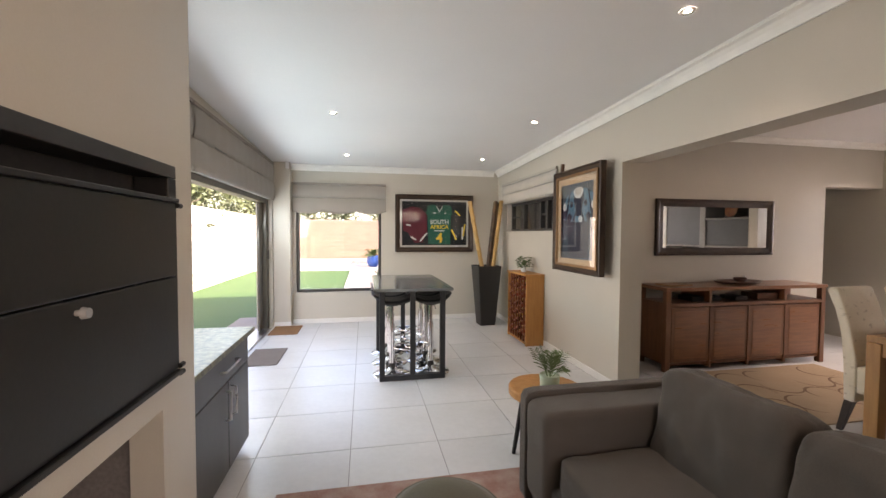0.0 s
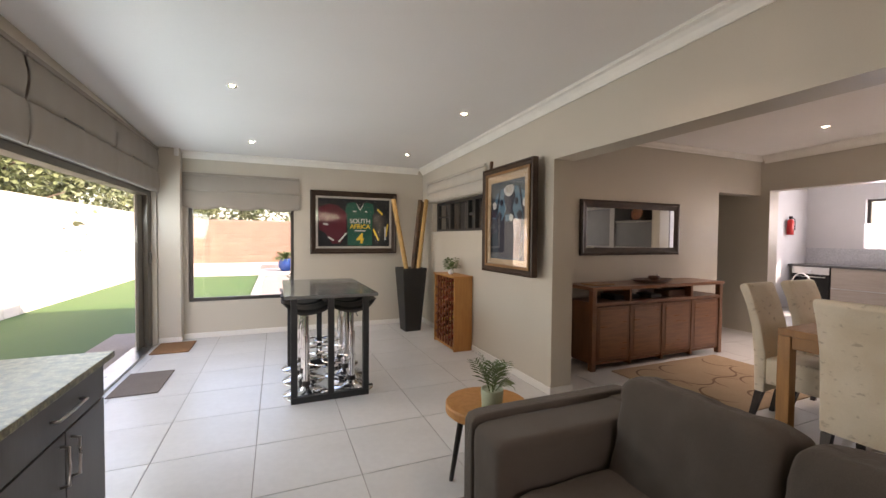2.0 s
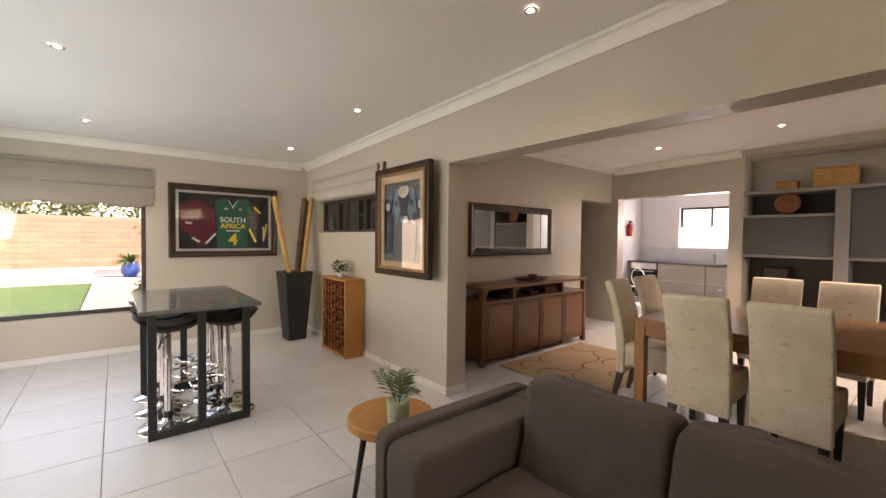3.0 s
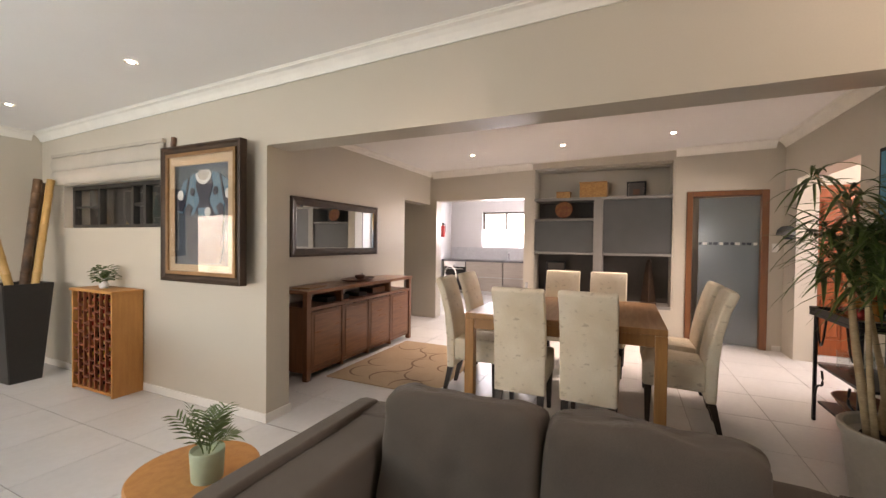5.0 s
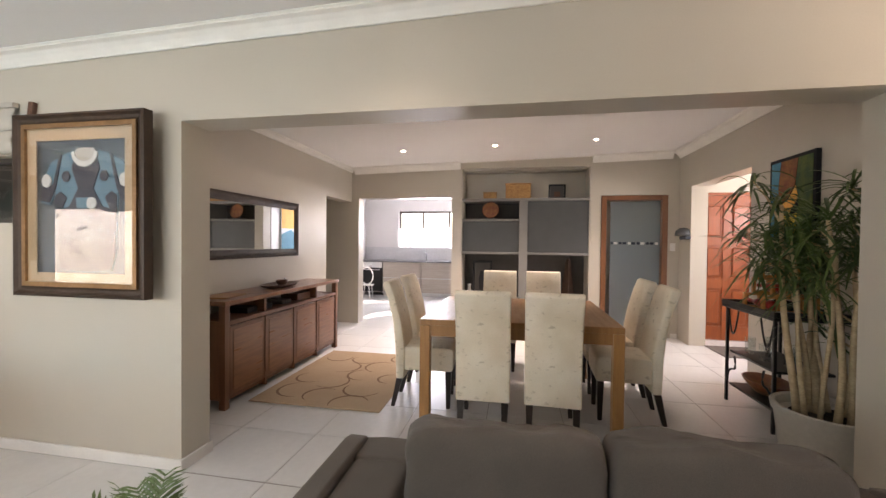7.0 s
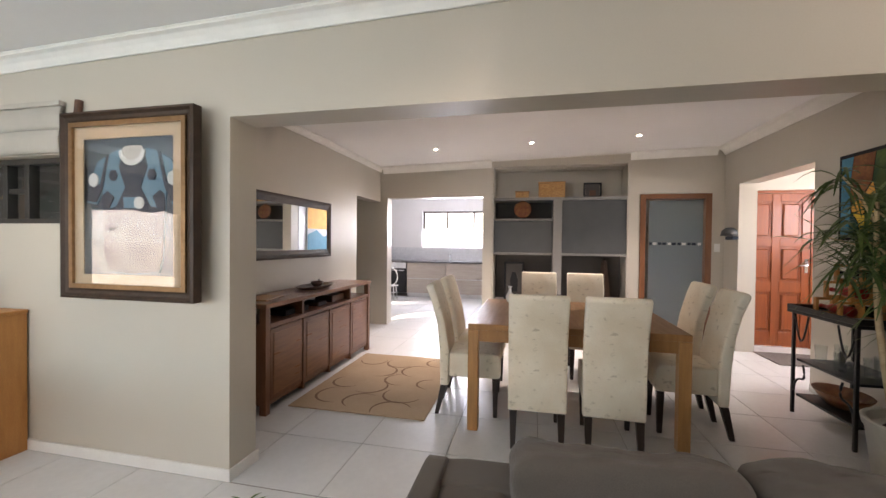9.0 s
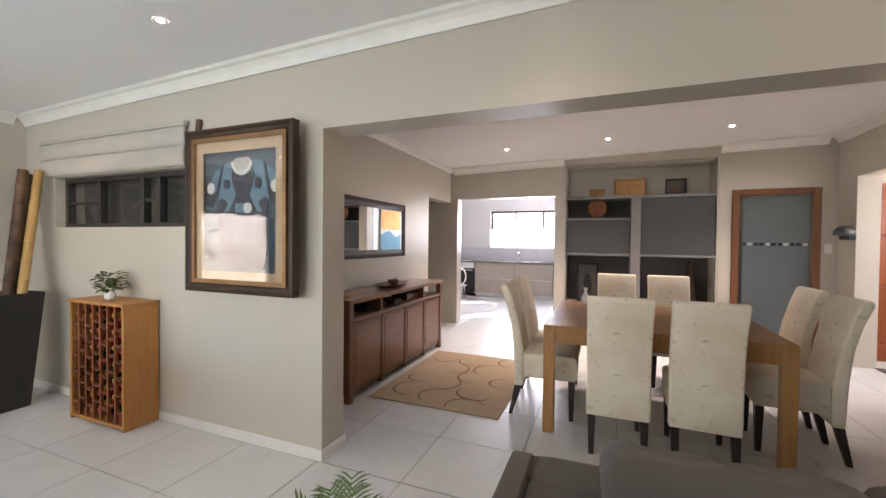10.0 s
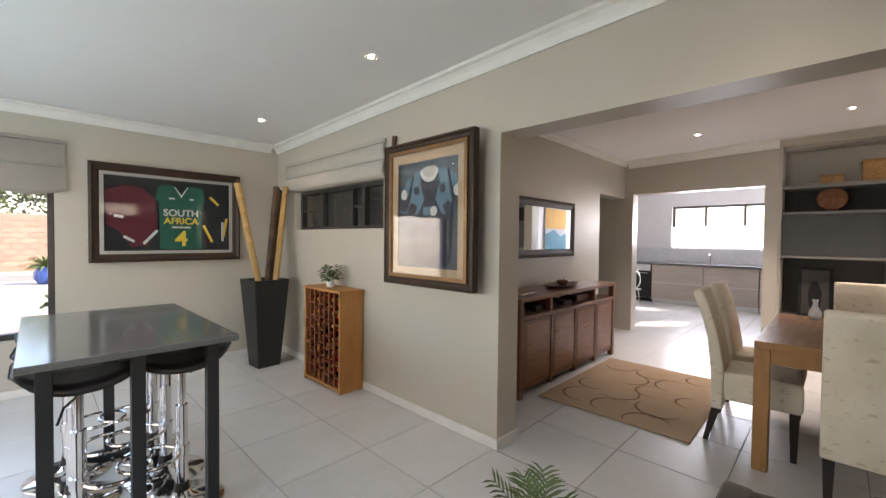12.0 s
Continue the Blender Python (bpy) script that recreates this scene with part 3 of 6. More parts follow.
skirting("baseboard_dining_east", XB - 0.014, XB - 0.001, -0.85, -0.76)
skirting("baseboard_dining_south", XA2 + 0.016, 4.64, YR + 0.001, YR + 0.014)

# ---- sliding door, window frames ----
slider = thing("door_1", "wide bronze-framed sliding glass door standing open to the garden", "sliding door", pose(XL - 0.11, 0, 0))
slider["kind"] = "structure"
part("frame_post", box(-0.06, 0.06, 6.17, 6.32, 0.0, 1.86, bevel=0.004), M["slider"], slider)
part("frame_post", box(-0.05, 0.05, 2.16, 2.22, 0.0, 1.86, bevel=0.004), M["slider"], slider)
part("head_rail", box(-0.06, 0.06, 2.22, 6.17, 1.80, 1.86, bevel=0.004), M["slider"], slider)
part("threshold", box(-0.10, 0.105, 2.22, 6.17, 0.0, 0.022, bevel=0.004), M["steel"], slider, "pale aluminium sliding track")
part("stacked_leaf", box(-0.012, 0.012, 5.98, 6.165, 0.03, 1.79, bevel=0.004), M["slider"], slider)
part("lock", box(0.065, 0.085, 6.20, 6.23, 1.0, 1.13, bevel=0.004), M["alu"], slider)

w1 = thing("window_1", "fixed garden window with a slim dark aluminium frame", "window", pose(0, YN + 0.09, 0))
w1["kind"] = "structure"
for nm, b in (("frame_left", (-0.98, -0.935, -0.03, 0.03, 0.47, 2.05)), ("frame_right", (0.255, 0.30, -0.03, 0.03, 0.47, 2.05)),
              ("frame_bottom", (-0.935, 0.255, -0.03, 0.03, 0.47, 0.515)), ("frame_top", (-0.935, 0.255, -0.03, 0.03, 2.01, 2.05))):
    part(nm, box(*b, bevel=0.003), M["alu"], w1)
pane = part("pane", box(-0.935, 0.255, -0.003, 0.003, 0.515, 2.01), M["glass"], w1)
pane.visible_shadow = False

w2 = thing("window_2", "high strip window with dark aluminium casements", "window", pose(XA + 0.10, 0, 0))
w2["kind"] = "structure"
for nm, b in (("frame_bottom", (-0.03, 0.03, 4.46, 6.08, 1.42, 1.455)), ("frame_top", (-0.03, 0.03, 4.46, 6.08, 1.805, 1.84)),
              *[("mullion", (-0.03, 0.03, y - 0.02, y + 0.02, 1.455, 1.805)) for y in (4.48, 4.86, 5.05, 5.60, 6.06)],
              ("transom", (-0.02, 0.02, 4.88, 5.03, 1.62, 1.65)), ("transom", (-0.02, 0.02, 5.62, 6.04, 1.62, 1.64))):
    part(nm, box(*b, bevel=0.003), M["alu"], w2)
part("pane", box(-0.003, 0.003, 4.50, 6.04, 1.456, 1.804), M["glass"], w2)
# dark sheet stands in for an unlit space past the panes
setting("wall_store", box(XA2 + 0.001, XA2 + 0.0015, 4.3, 6.3, 1.2, 2.1), M["unit_back"], "thin dark sheet added behind the high window for shade")

# kitchen window
w3 = thing("window_3", "wide kitchen window with dark frame and net half curtain", "window", pose(10.33, 0, 0))
w3["kind"] = "structure"
for nm, b in (("frame_bottom", (-0.03, 0.03, 2.25, 4.40, 1.22, 1.26)), ("frame_top", (-0.03, 0.03, 2.25, 4.40, 2.07, 2.12)),
              *[("mullion", (-0.03, 0.03, y - 0.025, y + 0.025, 1.26, 2.07)) for y in (2.28, 3.08, 3.76, 4.37)]):
    part(nm, box(*b, bevel=0.003), M["alu"], w3)
p = part("pane", box(-0.003, 0.003, 2.29, 4.36, 1.26, 2.07), M["glass"], w3)
p.visible_shadow = False
bm = bmesh.new()
for i in range(60):
    y0 = 2.24 + i * 0.036
    a, b = 0.012 * math.sin(i * 1.3), 0.012 * math.sin((i + 1) * 1.3)
    v = [bm.verts.new(q) for q in ((a, y0, 1.20), (b, y0 + 0.036, 1.20), (b, y0 + 0.036, 1.66), (a, y0, 1.66))]
    bm.faces.new(v)
bmesh.ops.remove_doubles(bm, verts=bm.verts, dist=1e-4)
net_mat = glass_mat("sheer_net", (0.85, 0.86, 0.9), 0.6, 1.05, 0.55)
solo("net_curtain", bm, net_mat, "sheer white gathered net curtain across the lower window", "curtain", pose(10.22, 0, 0), smooth=True)
w4 = thing("window_4", "small dark-framed wash room window", "window", pose(8.38, 0, 0))
w4["kind"] = "structure"
for nm, b in (("frame_bottom", (-0.03, 0.03, -0.1, 0.55, 1.25, 1.29)), ("frame_top", (-0.03, 0.03, -0.1, 0.55, 2.01, 2.05)),
              ("mullion", (-0.03, 0.03, -0.1, -0.06, 1.29, 2.01)), ("mullion", (-0.03, 0.03, 0.51, 0.55, 1.29, 2.01)),
              ("transom", (-0.03, 0.03, -0.06, 0.51, 1.60, 1.64))):
    part(nm, box(*b, bevel=0.003), M["alu"], w4)

# ---- chimney breast with built-in fire box ----
CB, CE = -0.62, 1.868                            # front face and garden-side end of the breast
setting("wall_chimney_breast", holed("x", CB - 0.10, CB, -0.6, CE, 0.0, HW, [(0.386, 1.669, 0.911, 1.570), (0.499, 1.617, 0.06, 0.789)]), M["wall"],
        "light painted chimney breast around a built-in barbecue")
setting("wall_chimney_core", box(XL + 0.002, CB - 0.52, -0.6, CE, 0.0, HW), M["wall"], "painted core of the chimney breast")
setting("wall_chimney_side", box(CB - 0.52, CB - 0.101, 1.745, CE, 0.0, HW), M["wall"], "light painted side of the chimney breast")
setting("wall_chimney_hearth", box(CB - 0.519, CB - 0.102, -0.6, 1.744, 0.0, 0.055), M["wall"], "plastered floor of the wood store")
setting("wall_chimney_shelf", box(CB - 0.519, CB - 0.102, -0.6, 1.744, 0.80, 0.90), M["wall_light"], "plastered slab under the fire box")
setting("wall_chimney_hood", box(CB - 0.519, CB - 0.102, -0.6, 1.744, 1.59, HW), M["soot"], "dark hood over the fire box")
br = thing("built_in_barbecue", "black steel built-in barbecue with two closed folding doors", "barbecue", Matrix.Translation((CB, 0.022, 0.1825)) @ Matrix.Scale(0.867, 4))
part("frame_top", box(-0.104, 0.014, 0.36, 1.95, 1.585, 1.635, bevel=0.003), M["black"], br)
part("frame_side", box(-0.104, 0.014, 1.885, 1.95, 0.84, 1.584, bevel=0.003), M["black"], br)
part("frame_side", box(-0.06, 0.014, 0.36, 0.405, 0.84, 1.589, bevel=0.003), M["black"], br)
# black plate takes the place of the shaded hollow above the doors
part("hood_plate", box(-0.12, -0.11, 0.406, 1.904, 1.45, 1.589), M["soot"], br, "dark plate in the slot above the doors, for shade")
part("upper_door", box(0.012, 0.030, 0.40, 1.905, 1.205, 1.487, bevel=0.004), M["braai"], br)
part("lower_door", box(0.012, 0.030, 0.40, 1.905, 0.835, 1.200, bevel=0.004), M["braai"], br)
part("liner", box(-0.39, -0.103, 1.955, 1.988, 0.83, 1.615), M["soot"], br, "sooty steel side of the fire box")
# side and back of the wood store: recess shade put into dark colours
part("store_liner", box(-0.39, -0.118, 1.90, 1.985, -0.146, 0.71), M["store"], br, "sooty side of the wood store, greyed for its dim light")
part("store_back", box(-0.595, -0.58, -0.55, 1.92, -0.146, 0.71), M["soot"], br, "wood store back, coloured dark for the recess shade")
part("top_rail", box(0.0, 0.040, 0.40, 1.915, 1.489, 1.505, bevel=0.004), M["black"], br)
part("bottom_rail", box(0.0, 0.045, 0.38, 1.91, 0.815, 0.833, bevel=0.004), M["black"], br)
part("knob", cyl((0.030, 1.34, 1.165), (0.045, 1.34, 1.165), 0.008, 0.008), M["satin_metal"], br, "round chrome knob", "auto")
part("knob_head", cyl((0.045, 1.34, 1.165), (0.060, 1.34, 1.165), 0.016, 0.013, 24), M["satin_metal"], br, "round chrome knob head", "auto")
for z in (0.845, 0.815):
    part("hinge_pin", cyl((0.034, 1.905, z), (0.034, 1.935, z), 0.010, 0.010, 12), M["black"], br)
part("hinge_pin", cyl((0.034, 1.905, 1.478), (0.034, 1.935, 1.478), 0.010, 0.010, 12), M["black"], br)

# cabinet beside the breast
cab = thing("base_cabinet", "dark wood base cabinet with drawer and two doors", "cabinet", pose(-0.70, 0, 0))
part("body", box(-0.55, -0.02, CE + 0.004, 2.90, 0.06, 0.735), M["cabinet"], cab)
part("plinth", box(-0.53, -0.06, CE + 0.004, 2.86, 0.0, 0.058), M["black"], cab)
part("drawer_front", box(-0.019, 0.0, CE + 0.006, 2.898, 0.565, 0.732, bevel=0.003), M["cabinet"], cab)
for a, b, hy in ((CE + 0.006, 2.512, 2.47), (2.518, 2.898, 2.56)):
    d = part("door", box(-0.019, 0.0, a, b, 0.065, 0.558, bevel=0.003), M["cabinet"], cab)
    bm = tube([(0.001, hy, 0.36), (0.028, hy, 0.365), (0.03, hy, 0.44), (0.028, hy, 0.515), (0.001, hy, 0.52)], 0.006)
    part("handle", bm, M["steel"], d, "brushed steel bow handle", True)
bm = tube([(0.001, 2.40, 0.645), (0.028, 2.405, 0.645), (0.03, 2.52, 0.645), (0.028, 2.635, 0.645), (0.001, 2.64, 0.645)], 0.006)
part("drawer_handle", bm, M["steel"], cab, "brushed steel bow handle", True)
solo("countertop", box(XL + 0.005, -0.665, CE + 0.003, 2.93, 0.738, 0.768, bevel=0.004), M["speckle_reflect"],
     "polished dark granite top on the base cabinet", "countertop")

# ---- blinds ----
def roman_blind(name, label, w, h, m, material, folds=3, wavy=True, slits=True):
    b = thing(name, label, "blind", m)
    part("headrail", box(-w / 2, w / 2, -0.035, 0.0, h - 0.03, h, bevel=0.004), material, b)
    for k in range(folds):
        z1 = h - 0.032 - k * (h - 0.04) / folds
        z0 = z1 - (h - 0.04) / folds + 0.003
        bm = bmesh.new()
        nx = 48
        rows = []
        for j in range(7):
            u = j / 6
            row = []
            for i in range(nx + 1):
                x = -w / 2 + w * i / nx
                sag = 0.0
                if wavy and k == folds - 1:
                    sag = -0.042 * abs(math.sin(math.pi * i / nx * 3)) * u
                row.append((x, -0.022 - 0.018 * math.sin(u * math.pi) - 0.006 * k + 0.004 * math.sin(i * 0.7 + k), z1 + (z0 - z1) * u + sag))
            rows.append(row)
        vs = [[bm.verts.new(p) for p in r] for r in rows]
        back = [[bm.verts.new((p[0], p[1] + 0.012, p[2])) for p in r] for r in rows]
        for g, fl in ((vs, False), (back, True)):
            for j in range(6):
                for i in range(nx):
                    q = (g[j][i], g[j][i + 1], g[j + 1][i + 1], g[j + 1][i])
                    bm.faces.new(q[::-1] if fl else q)
        for i in range(nx):
            bm.faces.new((vs[6][i], vs[6][i + 1], back[6][i + 1], back[6][i]))
        part("fold", bm, material, b, smooth=True)
    return b


roman_blind("roman_blind", "raised grey linen roman blind with scalloped lower edge above window", 1.42, 0.44, pose(-0.34, YN - 0.004, 1.70), M["blind"], 2)
for i in range(3):
    b = roman_blind("roman_blind", "raised grey linen roman blind over the sliding door", 1.36, 0.55,
                    pose(XL + 0.004, 2.86 + 1.38 * i, 1.835, 0, 0, 90), M["blind"], 2, False)
    part("batten", box(-0.30, -0.02, -0.052, -0.046, 0.262, 0.269), M["alu"], b)
sb_ = roman_blind("roman_blind", "raised cream roman blind above the high strip window", 1.82, 0.32, pose(XA - 0.004, 5.33, 1.835, 0, 0, -90), M["blind_light"], 2, False)
solo("alarm_sensor", box(-0.025, 0.025, -0.03, 0.0, -0.05, 0.05, bevel=0.012, seg=3), M["socket"], "small white alarm sensor high on the pier", "sensor", pose(-1.06, 6.358, 2.36))

# ---- recessed lamps ----
def downlight(x, y, z):
    d = thing("downlight", "small recessed round ceiling lamp, switched on", "ceiling lamp", pose(x, y, z), "recessed ceiling lamps")
    bm = lathe([(0.017, -0.002), (0.034, -0.006), (0.038, -0.003), (0.038, 0.0)], 28)
    bmesh.ops.delete(bm, geom=[f for f in bm.faces if len(f.verts) > 4], context="FACES_ONLY")
    part("trim_ring", bm, M["chrome"], d, smooth=True)
    part("bulb", lathe([(0.017, -0.0025), (0.0, -0.004)], 20), M["lamp"], d, "glowing warm bulb", True)


LAMPS = [(-0.24, 3.97), (1.67, 3.88), (-0.19, 5.70), (1.67, 5.62), (1.665, 1.98)]
for x, y in LAMPS:
    z = HL + FALL * (3.9 - y)
    downlight(x, y, z - 0.002)
    spot_lamp(x, y, z - 0.014, 2.4)
for y in (0.45, 1.68, 2.90):
    z = HD + FALL * (3.9 - y)
    downlight(5.42, y, z - 0.002)
    spot_lamp(5.42, y, z - 0.014, 24, (1.0, 0.93, 0.88), 92)

# ---- living room things ----
# sofa
sofa = thing("sofa", "grey-brown fabric two-seat sofa with loose back cushions", "sofa", pose(0.78, 0.29, 0))
SW = 1.70                                        # along y
part("base", box(0.04, 0.84, 0.05, SW - 0.05, 0.10, 0.28, bevel=0.02, seg=3), M["sofa"], sofa)
for s_ in (0, 1):
    a = part("arm", soft_box(0.86, 0.075, 0.545, 18, 15), M["sofa"], sofa)
    a.matrix_basis = pose(0.43, 0.0375 if not s_ else SW - 0.0375, 0.355)
    c = part("arm_pad", soft_box(0.80, 0.205, 0.46, 14, 15, 0.006, s_), M["sofa"], sofa)
    c.matrix_basis = pose(0.405, 0.172 if not s_ else SW - 0.172, 0.378)
bk = part("back", soft_box(0.17, SW - 0.02, 0.52, 16, 13), M["sofa"], sofa)
bk.matrix_basis = pose(0.785, SW / 2, 0.355)


def back_cushion(width, seed):
    """A plump cushion with a crowned top edge, sunken seams and creases that run down from the piping."""
    bm = soft_box(0.21, width, 0.42, 8.5, 23, 0.026, seed)
    for v in bm.verts:
        u, w = v.co.y / (width / 2), v.co.z / 0.21
        v.co.z += 0.014 * (1 - u * u) * max(0.0, w)
        crease = max(0.0, math.sin(v.co.y * 38 + seed * 1.7)) ** 6 * max(0.0, w) ** 3
        v.co.x += 0.010 * crease * (1 if v.co.x < 0 else -1)
    return bm


for k in range(2):
    y = 0.567 + k * 0.566
    s = part("seat_cushion", soft_box(0.62, 0.56, 0.17, 11, 15, 0.012, k), M["sofa"], sofa)
    s.matrix_basis = pose(0.36, y, 0.355)
    q = part("back_cushion", back_cushion(0.558, 3 + k), M["sofa"], sofa, smooth=True)
    q.matrix_basis = pose(0.615, y, 0.575, 0, 10, 1.5 if k else -1)
for x, y in ((0.08, 0.07), (0.08, SW - 0.07), (0.80, 0.07), (0.80, SW - 0.07)):
    part("foot", box(x - 0.03, x + 0.03, y - 0.03, y + 0.03, 0.0, 0.10, bevel=0.005), M["dark_leg"], sofa)

# side table and fern
st = thing("side_table", "round pale wood side table beside the sofa arm", "side table", pose(1.115, 2.40, 0))
part("tabletop", lathe([(0.0, 0.40), (0.215, 0.40), (0.223, 0.407), (0.223, 0.443), (0.217, 0.45), (0.0, 0.45)], 40), M["pine"], st, smooth="auto")
for k in range(3):
    a = radians(30 + 120 * k)
    part("leg", cyl((0.19 * math.cos(a), 0.19 * math.sin(a), 0.0), (0.13 * math.cos(a), 0.13 * math.sin(a), 0.399), 0.012, 0.018, 12), M["black"], st, smooth="auto")


def frond(bm, base, direction, length, droop, leaflets, width, llen):
    """A drooping stem with paired leaflets."""
    d = Vector(direction).normalized()
    p = Vector(base)
    side = d.cross(Vector((0, 0, 1)))
    side = side.normalized() if side.length > 0.01 else Vector((1, 0, 0))
    pts = []
    for i in range(leaflets + 1):
        u = i / leaflets
        pts.append(p + d * length * u + Vector((0, 0, -droop * u * u)))
    add_tube(bm, pts, width * 0.18, 4, width * 0.05)
    for i in range(2, leaflets + 1):
        u = i / leaflets
        t = (pts[i] - pts[i - 1]).normalized()
        s = llen * (1.15 - 0.75 * abs(u - 0.45)) * random.uniform(0.85, 1.1)
        for sg in (-1, 1):
            out = (side * sg * 0.85 + t * 0.65 + Vector((0, 0, random.uniform(-0.1, 0.1)))).normalized()
            w = t * width
            a = pts[i]
            v = [bm.verts.new(q) for q in (a - w * 0.3, a + out * s * 0.5 - w * 0.5 + Vector((0, 0, 0.004)), a + out * s + Vector((0, 0, -0.12 * s)), a + out * s * 0.5 + w * 0.5, a + w * 0.3)]
            bm.faces.new(v)


def strap_leaf(bm, base, direction, length, width, droop):
    d = Vector(direction).normalized()
    side = d.cross(Vector((0, 0, 1)))
    side = side.normalized() if side.length > 0.01 else Vector((1, 0, 0))
    n, rows = 5, []
    for i in range(n + 1):
        u = i / n
        c = Vector(base) + d * length * u + Vector((0, 0, -droop * length * u * u))
        w = width * (math.sin(math.pi * (0.12 + 0.86 * u)) ** 0.8) / 2 + 0.0006
        rows.append((bm.verts.new(c - side * w), bm.verts.new(c + Vector((0, 0, -w * 0.4))), bm.verts.new(c + side * w)))
    for a, b in zip(rows, rows[1:]):
        bm.faces.new((a[0], a[1], b[1], b[0])), bm.faces.new((a[1], a[2], b[2], b[1]))


def fern(name, label, m, pot, pot_mat, pot_h, count, length, leafm, rise=(0.7, 2.2), leaflets=11):
    f = thing(name, label, "plant", m)
    part("pot", pot, pot_mat, f, smooth="auto")
    bm = bmesh.new()
    for k in range(count):
        a = k * 2.4 + random.uniform(-0.3, 0.3)
        d = (math.cos(a), math.sin(a), random.uniform(*rise))
        frond(bm, (0.012 * math.cos(a), 0.012 * math.sin(a), pot_h - 0.02), d, length * random.uniform(0.7, 1.1), length * random.uniform(0.12, 0.4), leaflets, length * 0.055, length * 0.36)
    part("foliage", bm, leafm, f, "feathery green fronds")
    return f


pot = lathe([(0.0, 0.0), (0.048, 0.0), (0.052, 0.005), (0.058, 0.11), (0.055, 0.112), (0.050, 0.098), (0.0, 0.096)], 32)
fern("potted_palm", "small feathery palm in a sage green pot on the side table", pose(1.09, 2.30, 0.45), pot, M["pot_green"], 0.11, 10, 0.205, M["leaf_light"], (1.5, 5.0), 9)

# pouf and rug in front of the sofa
solo("area_rug", box(-0.42, 1.55, -0.35, 2.33, 0.0, 0.010, bevel=0.003), M["rug_red"], "faded red and beige patterned rug under the sofa", "rug", pose(0, 0, 0.001))
pf = thing("pouf", "round olive velvet pouf on the faded rug", "pouf", pose(0.30, 1.44, 0.012))
part("body", lathe([(0.0, 0.0), (0.19, 0.0), (0.205, 0.03), (0.21, 0.20), (0.205, 0.38), (0.185, 0.435), (0.13, 0.47), (0.06, 0.485), (0.0, 0.488)], 40), M["pouf"], pf, smooth=True)
part("piping", add_ring(bmesh.new(), (0, 0, 0.428), 0.190, 0.006), M["pouf"], pf, smooth=True)

# door mats
solo("doormat", box(-0.18, 0.18, -0.31, 0.31, 0.0, 0.010, bevel=0.003), M["doormat"], "grey-brown rectangular doormat beside the sliding door", "doormat", pose(-1.04, 4.84, 0.001))
solo("doormat", box(-0.19, 0.19, -0.25, 0.25, 0.0, 0.012, bevel=0.003), M["coir"], "orange-brown coir doormat by the corner pier", "doormat", pose(-1.05, 6.08, 0.001))

# bar table
bt = thing("bar_table", "high bar table with grey granite top and steel frame", "table", pose(0.12, 3.74, 0))
part("tabletop", box(0.0, 0.72, 0.0, 1.23, 0.852, 0.88, bevel=0.004), M["granite"], bt, "polished grey granite slab")
for y in (0.12, 1.10):
    for x in (0.05, 0.335, 0.62):
        part("leg", box(x, x + 0.05, y, y + 0.05, 0.05, 0.851, bevel=0.003), M["frame_bar"], bt)
    part("foot_rail", box(0.05, 0.67, y, y + 0.05, 0.0, 0.049, bevel=0.003), M["frame_bar"], bt)
part("side_rail", box(0.30, 0.34, 0.171, 1.099, 0.801, 0.851, bevel=0.003), M["frame_bar"], bt)


